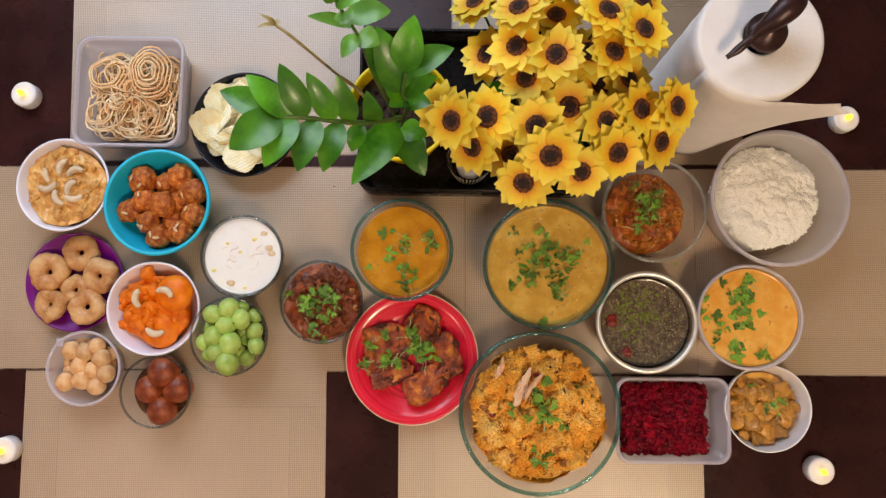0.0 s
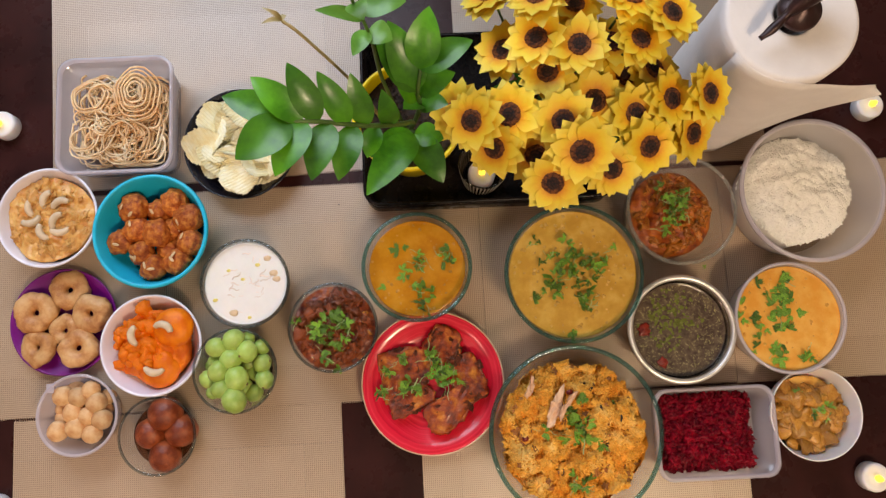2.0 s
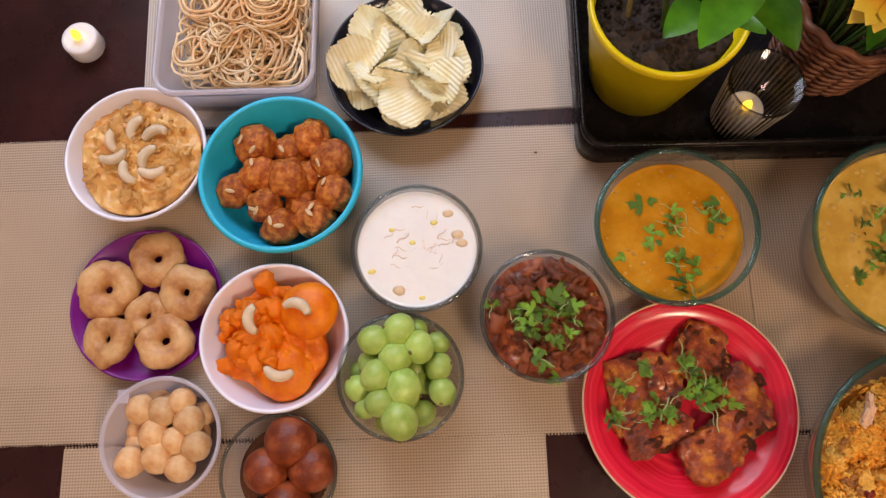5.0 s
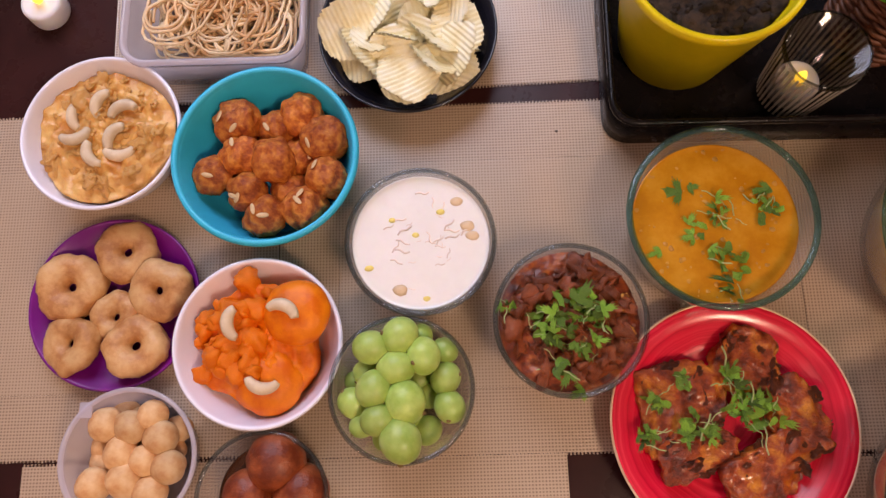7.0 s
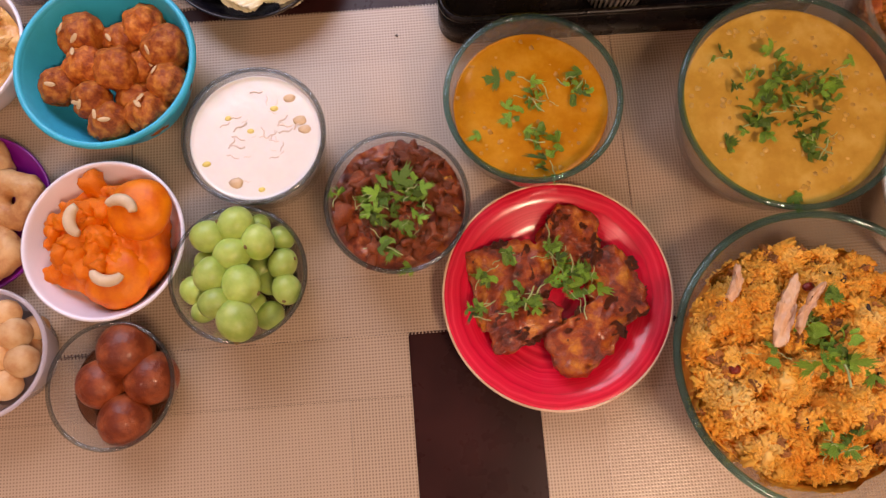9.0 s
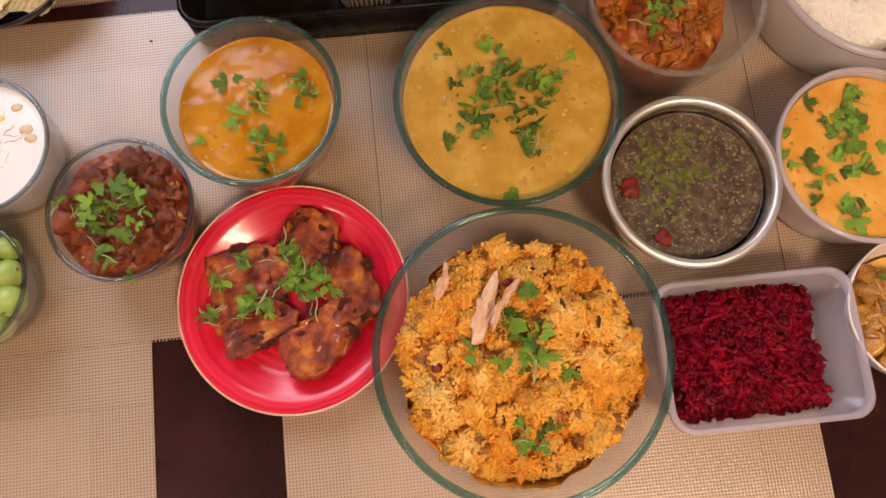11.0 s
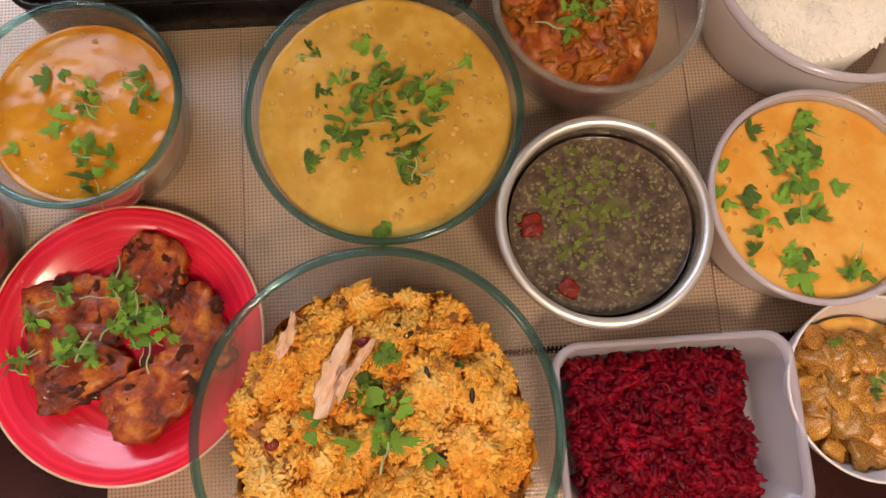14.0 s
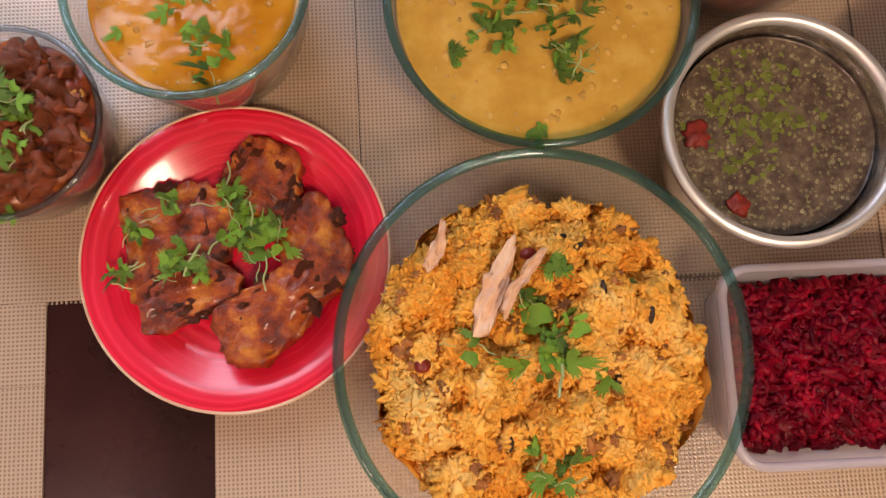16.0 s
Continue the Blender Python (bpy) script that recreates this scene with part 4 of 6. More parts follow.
cur = thing("masala_curry", CX, CY, MT, "chunky dark red masala curry in a glass bowl", "curry")
part("body", heap(masala_top, lambda a: 0.0535, inside(0.060, 0.042, 0.0625, 0.0032, 0.5, [0.044, 0.034, 0.024, 0.014, 0.004]), 56, 120), "masala", cur)
rng = random.Random(21)
CHUNK = [as_shape(lump(0.5, 1, rng.uniform(0.55, 0.9), rng.uniform(0.4, 0.7), 1.05, 3.0, 3, i * 3.0, 5)) for i in range(6)]
pieces("chunk", CHUNK, scatter(110, 0.041, masala_top, rng, 0.006, 0.030, 6, 1, 0.14), "masala_bits", cur)
pieces("bright_chunk", CHUNK, [(k, turned(dx, dy, masala_top(dx, dy) + 0.001, rng, 1, 0.009)) for k, (dx, dy) in enumerate(((0.042, 0.016), (0.044, -0.010), (0.040, 0.006), (0.036, -0.018)))], "masala_pale", cur)
garnish(CX, CY, lambda x, y: masala_top(x, y) + MT + 0.003, [(0.0017, 0.0043, 0.0191, 26), (-0.0217, -0.0064, 0.0106, 12), (0.0209, 0.0, 0.0106, 10), (-0.0111, -0.0362, 0.0077, 5), (-0.0472, 0.0128, 0.006, 4), (0.0081, -0.0213, 0.0106, 8), (0.0081, -0.0511, 0.0017, 1)], 31, "bright green chopped cilantro scattered on the red curry", pile=0.012)

big = thing("cilantro_sprig", CX + 0.004, CY + 0.010, 0.076, "large bright green cilantro leaf on the red curry", "garnish", "cilantro garnishes")
for k, (dx, dy, sz, az) in enumerate(((0.0, 0.0, 0.020, -35), (-0.018, -0.008, 0.014, 60), (0.016, -0.006, 0.013, -80))):
    blade = new("leaf", LEAVES[k * 3])
    blade.parent = big
    blade.matrix_basis = pose(dx, dy, 0.001 * k, 12, -10, az) @ Matrix.Diagonal((sz, sz, sz * 0.7, 1))

# ---- two glass bowls of dal ----
DX, DY = -0.0553, -0.0099
glass_bowl(DX, DY, 0.0707, 0.043, 0.0805, 0.5, "glass bowl with a greenish rim holding yellow dal")
f, dtop = liquid("dal", DX, DY, 0.0707, 0.043, 0.0805, 0.5, 0.061, "dal", "orange-yellow dal with herbs in a glass bowl", "dal", 11, 0.0005, 60, 0.0035, 80)
garnish(DX, DY, dtop, [(0.0068, 0.0087, 0.0121, 9), (0.0357, 0.0135, 0.0135, 10), (0.0092, -0.0323, 0.0121, 9), (-0.0198, 0.028, 0.0058, 3), (0.0068, -0.0555, 0.0087, 5), (-0.0439, -0.0227, 0.0019, 1), (-0.0198, -0.0082, 0.0097, 3), (-0.0005, -0.0106, 0.0145, 5)], 33, "chopped cilantro floating on yellow dal", pile=0.005)

EX, EY = 0.1438, -0.0289
glass_bowl(EX, EY, 0.0888, 0.054, 0.0850, 0.5, "large glass bowl with a teal rim full of yellow dal")
f, etop = liquid("dal", EX, EY, 0.0888, 0.054, 0.0850, 0.5, 0.0730, "dal2", "thick mustard-yellow dal in a large glass bowl", "dal", 17, 0.0008, 60, 0.0035, 170)
garnish(EX, EY, etop, [(-0.0048, 0.0154, 0.0193, 18), (-0.0241, -0.0135, 0.0154, 15), (0.0361, 0.0106, 0.0145, 12), (0.0145, -0.0039, 0.0193, 12), (0.0169, -0.0352, 0.0135, 10), (-0.0458, 0.0443, 0.0067, 4), (-0.0039, 0.0434, 0.0067, 4), (-0.0506, -0.0304, 0.0058, 3), (-0.0072, -0.0761, 0.0048, 2), (0.0578, 0.0323, 0.0019, 1), (-0.0289, 0.0178, 0.0145, 8), (0.0096, -0.0183, 0.0145, 6)], 35, "heap of chopped cilantro floating on thick dal", pile=0.008)

# ---- red plate of fried fish ----
FX, FY = -0.0429, -0.1595
b = thing("dinner_plate", FX, FY, MT, "glossy red ceramic plate with brushed rings and a worn pale rim", "plate")
part("body", lathe([(0, 0.0), (0.057, 0.0), (0.059, 0.003), (0.0835, 0.0135), (0.0937, 0.0212), (0.0940, 0.0232), (0.0927, 0.0243), (0.0785, 0.0170), (0.065, 0.0092), (0.059, 0.0068), (0.040, 0.0060), (0, 0.0060)], 110), "red_ware", b)
part("rim", ring(0.0938, 0.0010, 0.0238, 1.0, 110, 8), "red_edge", b, "worn cream edge line")


def fillet(points, thick, seed):
    """A fried piece: an outline raised to a slab with rounded, uneven faces."""
    ps = arc([(*p, 0) for p in points + points[:1]], 9)[:-1]
    c = sum((Vector(p) for p in ps), Vector()) / len(ps)
    bm = bmesh.new()
    rows = []
    for f, z in ((0.95, 0.0), (1.0, 0.3), (1.0, 0.8), (0.97, 0.97), (0.90, 1.0), (0.80, 1.01), (0.68, 1.02), (0.56, 1.03), (0.42, 1.04), (0.28, 1.05), (0.14, 1.05)):
        row = []
        for p in ps:
            q = c + (Vector(p) - c) * f
            n1 = fbm((q.x, q.y, z), 60, 4, seed)
            q += (Vector(p) - c).normalized() * 0.0040 * fbm((q.x, q.y, z * 0.01), 140, 4, seed) * (1 if f > 0.8 else 0)
            row.append(bm.verts.new((q.x, q.y, z * thick * (1 + 0.30 * n1) + (0.0026 * fbm((q.x, q.y), 190, 3, seed) if z > 0.5 else 0))))
        rows.append(row)
    for a, b2 in zip(rows, rows[1:]):
        for i in range(len(ps)):
            j = (i + 1) % len(ps)
            bm.faces.new([a[i], a[j], b2[j], b2[i]])
    bm.faces.new(rows[-1])
    bm.faces.new(rows[0][::-1])
    return bm


FILLETS = (
    ([(-0.075, 0.0401), (-0.0467, 0.0472), (-0.016, 0.0472), (-0.0019, 0.0259), (-0.0066, 0.0), (-0.0373, -0.0165), (-0.0655, -0.0236), (-0.0679, 0.0071)], 0.013, 0.0072, 0),
    ([(-0.0019, 0.066), (0.0099, 0.0769), (0.0373, 0.066), (0.0382, 0.0401), (0.0325, 0.0222), (0.0052, 0.0259), (-0.0127, 0.0354), (-0.0113, 0.0519)], 0.015, 0.0072, 4),
    ([(0.0344, 0.0297), (0.0514, 0.0363), (0.0627, 0.0212), (0.0712, -0.0071), (0.0523, -0.0165), (0.0288, -0.0071), (0.0264, 0.0141)], 0.014, 0.0100, -6),
    ([(-0.0146, -0.0307), (0.0146, -0.0165), (0.0476, 0.0047), (0.0736, -0.0141), (0.0523, -0.0307), (0.0335, -0.0542), (0.0075, -0.0693), (-0.0099, -0.0542)], 0.016, 0.0115, 0),
    ([(-0.0599, -0.0165), (-0.0278, 0.0024), (-0.0019, -0.0071), (0.0005, -0.0259), (-0.0278, -0.0377), (-0.0505, -0.0457), (-0.0585, -0.0307)], 0.012, 0.0105, 3),
)
for k, (pts, th, z, tl) in enumerate(FILLETS):
    o = part("fried_fish", fillet(pts, th, k * 4.0 + 1), "fish")
    o.matrix_basis = pose(FX, FY, MT + z, tl * 0.3, tl * 0.4, 0)
    tagged(o, "charred orange-brown masala fried fish piece on a red plate", "fried fish", "fried fish on the red plate")
    rng = random.Random(k + 300)
    mid = sum((Vector((*p, 0)) for p in pts), Vector()) / len(pts)
    for i in range(5):
        edge = mid.lerp(Vector((*pts[i % len(pts)], 0)), rng.uniform(0.55, 0.93))
        c = part("char_patch", lump(0.5, 1, rng.uniform(0.4, 0.8), 0.16, 0.9, 2.8, 3, k * 9.0 + i, 4), "char", o, "browned crust")
        sz = rng.uniform(0.010, 0.020)
        c.matrix_basis = Matrix.Translation((edge.x, edge.y, th * 0.93)) @ pose(0, 0, 0, 0, 0, rng.uniform(0, 180)) @ Matrix.Diagonal((sz, sz, sz, 1))
garnish(FX, FY, lambda x, y: 0.0265 + MT, [(-0.0396, 0.033, 0.0075, 6), (-0.0302, -0.0024, 0.0132, 12), (-0.0019, 0.0354, 0.0075, 8), (0.0052, 0.0259, 0.0085, 6), (0.0193, 0.0071, 0.0141, 16), (0.0005, 0.0094, 0.0094, 6), (-0.0679, -0.0094, 0.0075, 8), (-0.0585, 0.0165, 0.0066, 5), (-0.0373, -0.0094, 0.0094, 5)], 37, "fresh cilantro sprigs on fried fish", (0.007, 0.013), 0.005)

# ---- big glass bowl of biryani ----
BX, BY = 0.1305, -0.2260
glass_bowl(BX, BY, 0.1073, 0.062, 0.0925, 0.55, "very large clear glass bowl with a teal rim holding biryani", "glass_rim", 0.004, 0.003)


def bir_rim(a):
    return 0.0885 + 0.010 * fbm((math.cos(a), math.sin(a)), 2.6, 3, 21) - 0.003 * math.cos(a - 0.9)


rng = random.Random(52)
CLUMPS = []
for _ in range(900):
    a, q = rng.uniform(0, 6.283), 0.092 * math.sqrt(rng.random())
    c = (q * math.cos(a), q * math.sin(a), rng.uniform(0.0085, 0.0230))
    if all(math.hypot(c[0] - k[0], c[1] - k[1]) > 0.70 * (c[2] + k[2]) for k in CLUMPS):
        CLUMPS.append(c + (rng.uniform(0.7, 1.35),))


def bir_top(x, y):
    r = math.hypot(x, y) / 0.085
    x, y = x + 0.006 * fbm((x, y), 55, 3, 71), y + 0.006 * fbm((x, y), 55, 3, 72)
    d = max([0.0] + [h * math.sqrt(s * s - (x - u) ** 2 - (y - v) ** 2) for u, v, s, h in CLUMPS if (x - u) ** 2 + (y - v) ** 2 < s * s])
    return 0.082 - 0.022 * r ** 3 + d + 0.006 * fbm((x, y), 26, 2, 41) + 0.003 * fbm((x, y), 110, 2, 2)


br = thing("biryani", BX, BY, MT, "heaped orange-yellow biryani rice in a glass bowl", "biryani")
part("bed", heap(bir_top, bir_rim, inside(0.1073, 0.062, 0.0925, 0.004, 0.55, [0.070, 0.055, 0.040, 0.022, 0.005]), 60, 140), "biryani", br)
rng = random.Random(44)
GRAIN = []
for i in range(4):
    gb = tube(arc([(-0.5, 0, 0), (-0.1, 0.04 * (i - 1.5), 0.02), (0.5, 0, 0)], 2), [0.09, 0.17, 0.20, 0.17, 0.08], 6)
    GRAIN.append(as_shape(gb))
grains = scatter(9500, bir_rim, bir_top, rng, 0.0048, 0.0082, 4, 0.65, 0.10)
pieces("rice_grain", GRAIN, grains[:280], "biryani_grain", br)
joined("grain_layer", GRAIN, grains[280:], "biryani_grain", br)
joined("clump_layer", CHUNK, scatter(420, bir_rim, bir_top, rng, 0.005, 0.012, 6, 1, 0.05), "biryani_grain", br)
pieces("browned_bit", CHUNK, scatter(75, bir_rim, bir_top, rng, 0.004, 0.011, 6, 0.8, -0.05), "browned", br)
for k, (pts, dz) in enumerate((([(-0.0348, 0.0117), (-0.032, 0.0303), (-0.0163, 0.056), (-0.0106, 0.0602), (-0.0134, 0.0445), (-0.022, 0.0217), (-0.0286, 0.0103)], 0.003), ([(-0.022, 0.0217), (-0.0163, 0.0331), (-0.0049, 0.0474), (0.0037, 0.0531), (-0.0006, 0.0445), (-0.012, 0.0303), (-0.0191, 0.0174)], 0.005), ([(-0.0605, 0.0474), (-0.052, 0.0617), (-0.0491, 0.0717), (-0.0463, 0.0674), (-0.0505, 0.0531), (-0.0562, 0.0451)], 0.003))):
    o = part("meat_shred", fillet(pts, 0.006, k + 30), "meat", br, "pale shredded cooked meat")
    c = (sum(p[0] for p in pts) / len(pts), sum(p[1] for p in pts) / len(pts))
    o.location = (0, 0, max(bir_top(*q) for q in (c, pts[0], pts[3])) + dz - 0.002)
pieces("whole_spice", GRAIN, [(k, turned(dx, dy, bir_top(dx, dy) + 0.001, rng, 0.3, 0.009)) for k, (dx, dy) in enumerate(((0.055, 0.016), (0.020, 0.052), (-0.058, 0.018), (0.038, -0.015), (-0.020, -0.045), (0.030, 0.030), (0.012, 0.060)))], "clove", br)
for dx, dy in ((-0.062, -0.004), (0.030, -0.066), (-0.005, 0.050)):
    o = part("tomato_bit", lump(0.0045, 1, 0.8, 0.6, 0.3, 120, 2, dx * 99), "chili", br)
    o.location = (dx, dy, bir_top(dx, dy) + 0.003)
garnish(BX, BY, lambda x, y: bir_top(x, y) + MT + 0.004, [(-0.0091, 0.0217, 0.0114, 8), (-0.0006, -0.0011, 0.0143, 14), (0.008, 0.0417, 0.0051, 3), (0.0308, -0.014, 0.0051, 3), (0.0023, -0.0582, 0.0128, 14), (-0.0377, 0.0031, 0.0071, 4), (0.0451, 0.036, 0.0029, 2), (0.0066, 0.0131, 0.0114, 6)], 39, "fresh cilantro on the biryani", (0.007, 0.0135), 0.006, 0.4)

# ---- glass bowl of potato masala ----
TX, TY = 0.2902, 0.0466
glass_bowl(TX, TY, 0.0721, 0.050, 0.0782, 0.4, "deep clear glass bowl of orange potato masala", "glass_rim_clear")


def pot_top(x, y):
    r = math.hypot(x + 0.012, y) / 0.056
    return 0.074 - 0.024 * r * r + 0.008 * fbm((x, y), 45, 4, 51)


pm = thing("potato_masala", TX, TY, MT, "chunky orange-red potato masala in a glass bowl", "curry")
part("body", heap(pot_top, lambda a: 0.056 - 0.006 * math.cos(a), inside(0.0721, 0.050, 0.0782, 0.0035, 0.4, [0.038, 0.028, 0.018, 0.0045]), 50, 110), "potato", pm)
pieces("potato_chunk", CHUNK, scatter(90, lambda a: 0.047 - 0.006 * math.cos(a), pot_top, rng, 0.009, 0.025, 6, 1, 0.2), "potato_bits", pm)
garnish(TX, TY, lambda x, y: pot_top(x, y) + MT + 0.004, [(-0.0094, 0.0039, 0.0207, 40), (0.003, 0.0212, 0.0123, 14), (-0.0242, 0.0335, 0.0069, 3), (-0.0168, -0.0182, 0.0123, 8)], 43, "chopped cilantro heaped on potato masala", (0.005, 0.010), 0.008, 0.35)

# ---- steel bowl of rasam ----
SX, SY = 0.2795, -0.1061
b = thing("steel_bowl", SX, SY, MT, "round stainless steel bowl with a flat rolled rim", "bowl")
part("body", lathe(bowl_profile(0.0640, 0.044, 0.0665, 0.0012, 0.35, 14, 0.003), 96), "steel", b)
part("rim", lathe([(0.0625, 0.0660), (0.0632, 0.0695), (0.0665, 0.0707), (0.0695, 0.0690), (0.0700, 0.0670), (0.0690, 0.0657), (0.0660, 0.0660), (0.0640, 0.0650), (0.0625, 0.0660)], 96), "steel_rim", b, "rolled steel rim, lamplight put into its paler colour")
f, stop_ = liquid("rasam", SX, SY, 0.0640, 0.044, 0.0665, 0.35, 0.0545, "rasam", "dark thin rasam with herbs and oil bubbles", "soup", 27, 0.0004, 120, 0.0012)
BUB = [as_shape(ring(0.40, 0.09, 0.02, 1.0, 12, 5))]
joined("bubble_layer", BUB, [(0, turned(dx, dy, stop_(dx, dy) - MT - 0.0001, rng, 0, rng.uniform(0.0007, 0.0022))) for dx, dy in [(0.058 * math.sqrt(u) * math.cos(a), 0.058 * math.sqrt(u) * math.sin(a)) for u, a in [(rng.random() ** 0.8, rng.uniform(0, 6.283)) for _ in range(1100)]]], "rasam_bits", f)
pieces("wilted_herb", CHUNK, [(rng.randrange(6), turned(dx, dy, stop_(dx, dy) - MT, rng, 0.0, rng.uniform(0.002, 0.006)) @ Matrix.Diagonal((1, 1, 0.10, 1))) for dx, dy in [(rng.gauss(-0.010, 0.020), rng.gauss(0.016, 0.020)) for _ in range(190)] if math.hypot(dx, dy) < 0.055], "rasam_green", f)
for k, (dx, dy, r) in enumerate([(-0.044, 0.0009, 0.0057), (-0.0251, -0.0411, 0.0052)]):
    o = part("tomato_bit", lump(r * 1.35, 1, 0.9, 0.32, 0.7, 170, 3, k, 4), "chili", f, "shiny red tomato piece")
    o.location = (dx, dy, 0.0550)

# ---- plastic tub of rice ----
QX, QY = 0.4594, 0.0631
b = thing("plastic_container", QX, QY, MT, "large round frosted plastic container of white rice", "container")
part("body", lathe(bowl_profile(0.0905, 0.073, 0.0850, 0.0016, 0.8, 14), 110), "plastic_white", b)
part("rim", lathe([(0.0885, 0.0840), (0.0895, 0.0865), (0.0925, 0.0870), (0.0942, 0.0855), (0.0940, 0.0810), (0.0928, 0.0805), (0.0922, 0.0835), (0.0895, 0.0840), (0.0885, 0.0840)], 110), "plastic_rim", b)


def rice_rim(a):
    return 0.0705 - 0.012 * math.cos(a + 0.5) + 0.004 * fbm((math.cos(a), math.sin(a)), 3, 3, 8)


def rice_top(x, y):
    return 0.078 - 0.022 * (math.hypot(x + 0.006, y) / 0.075) ** 3 + 0.008 * fbm((x, y), 36, 3, 61) + 0.0022 * fbm((x, y), 120, 2, 6)


ri = thing("white_rice", QX, QY, MT, "fluffy cooked white rice heaped in a container", "rice")
part("bed", heap(rice_top, rice_rim, inside(0.0905, 0.073, 0.0850, 0.0016, 0.8, [0.045, 0.03, 0.016, 0.003]), 50, 120), "rice", ri)
grains = scatter(7000, rice_rim, rice_top, rng, 0.005, 0.008, 4, 0.12, 0.22)
pieces("rice_grain", GRAIN, grains[:280], "rice_grain", ri)
joined("grain_layer", GRAIN, grains[280:], "rice_grain", ri)

# ---- plastic bowl of orange curry ----
OX, OY = 0.4205, -0.0986
b = thing("plastic_bowl", OX, OY, MT, "round white translucent plastic bowl of orange curry", "bowl")
part("body", lathe(bowl_profile(0.0705, 0.055, 0.067, 0.0016, 0.6, 14), 96), "plastic_white", b)
part("rim", ring(0.0700, 0.0022, 0.067, 1.0, 96), "plastic_rim", b)
f, otop = liquid("orange_curry", OX, OY, 0.0705, 0.055, 0.067, 0.6, 0.060, "korma", "smooth bright orange coconut curry in a bowl", "curry", 37, 0.0006, 60, 0.0016, 50)
garnish(OX, OY, otop, [(-0.0078, 0.0258, 0.017, 14), (-0.0005, 0.0491, 0.0068, 5), (-0.0102, -0.0034, 0.0156, 10), (-0.0175, -0.0433, 0.0107, 9), (0.019, -0.0482, 0.0078, 4), (-0.054, 0.0209, 0.0049, 2), (-0.0613, 0.0015, 0.0049, 3), (-0.0467, -0.0375, 0.0058, 2), (-0.0394, 0.0477, 0.0019, 1), (-0.0443, 0.0039, 0.0068, 3), (0.0141, 0.0088, 0.0068, 2), (-0.037, -0.0131, 0.0088, 4), (-0.0029, 0.0355, 0.0097, 5)], 47, "cilantro leaves floating on orange curry", (0.006, 0.012), 0.0015, 0.1)

# ---- small white bowl of potato fry ----
AX, AY = 0.4478, -0.2227
b = thing("serving_bowl", AX, AY, MT, "small white plastic bowl with brown potato fry", "bowl")
part("body", lathe(bowl_profile(0.0595, 0.038, 0.0500, 0.0018, 0.5, 14, 0.002), 88), "wax", b)


def fry_top(x, y):
    return 0.034 - 0.010 * (math.hypot(x, y) / 0.046) ** 2 + 0.002 * fbm((x, y), 50, 3, 71)


fr_ = thing("potato_fry", AX, AY, MT, "golden brown sliced potato fry in a small bowl", "potato fry")
part("body", heap(fry_top, lambda a: 0.0475, inside(0.0595, 0.038, 0.0500, 0.0018, 0.5, [0.02, 0.012, 0.003]), 40, 90), "sabzi", fr_)
SLICE = [as_shape(lump(0.5, 1, rng.uniform(0.6, 0.95), 0.42, 0.6, 2.2, 3, i * 3.3, 3)) for i in range(6)]
pieces("potato_slice", SLICE, scatter(60, 0.042, fry_top, rng, 0.018, 0.034, 6, 0.4, -0.10), "sabzi", fr_)
garnish(AX, AY, lambda x, y: fry_top(x, y) + MT + 0.008, [(0.0085, -0.0009, 0.0107, 12), (0.0152, 0.008, 0.0071, 5), (-0.0094, 0.0214, 0.008, 3)], 49, "chopped cilantro on potato fry", (0.005, 0.010), 0.004, 0.35)


# ---- rectangular plastic boxes ----
def rounded(w, d, r, n=7):
    pts = []
    for cx, cy, a0 in ((w - r, d - r, 0), (-w + r, d - r, 90), (-w + r, -d + r, 180), (w - r, -d + r, 270)):
        for k in range(n):
            a = radians(a0 + 90 * k / (n - 1))
            pts.append((cx + r * math.cos(a), cy + r * math.sin(a)))
    return pts


def loft(rows, close=True, caps=(True, False)):
    """Skin over stacked outlines: rows of (outline, z)."""
    bm = bmesh.new()
    vs = [[bm.verts.new((x, y, z)) for x, y in o] for o, z in rows]
    n = len(vs[0])
    for a, b2 in zip(vs, vs[1:]):
        for i in range(n):
            bm.faces.new([a[i], a[(i + 1) % n], b2[(i + 1) % n], b2[i]])
    if caps[0]:
        bm.faces.new(vs[0][::-1])
    if caps[1]:
        bm.faces.new(vs[-1])
    return bm


def food_box(x, y, w, d, H, r, turn, label):
    t = 0.0012
    b = thing("food_container", x, y, MT, label, "container", turn=turn)
    o = lambda e: rounded(w + e, d + e, r + e * 0.5)
    part("body", loft([(o(-0.012), 0.0), (o(-0.009), 0.002), (o(-0.003), H - 0.006), (o(-0.003 - t), H - 0.006), (o(-0.010 - t), 0.004), (o(-0.013 - t), 0.0025)], caps=(True, True)), "plastic", b)
    part("rim", loft([(o(-0.0045), H - 0.0058), (o(-0.0040), H), (o(-0.002), H + 0.0012), (o(0), H), (o(0), H - 0.007), (o(-0.0012), H - 0.007), (o(-0.0014), H - 0.0035), (o(-0.0045), H - 0.0058)], caps=(False, False)), "plastic_rim", b, "stepped translucent rim")
    return b


UX, UY = 0.3178, -0.2400
food_box(UX, UY, 0.0778, 0.0582, 0.0510, 0.018, 0, "rectangular clear plastic box of chopped beetroot")
rng = random.Random(77)
bt = thing("beetroot_salad", UX, UY, MT, "deep crimson finely chopped beetroot in a box", "beetroot")


def beet_top(x, y):
    e = max(abs(x + 0.006) / 0.058, abs(y) / 0.046)
    return 0.037 - 0.010 * e ** 4 + 0.004 * fbm((x, y), 45, 4, 81)


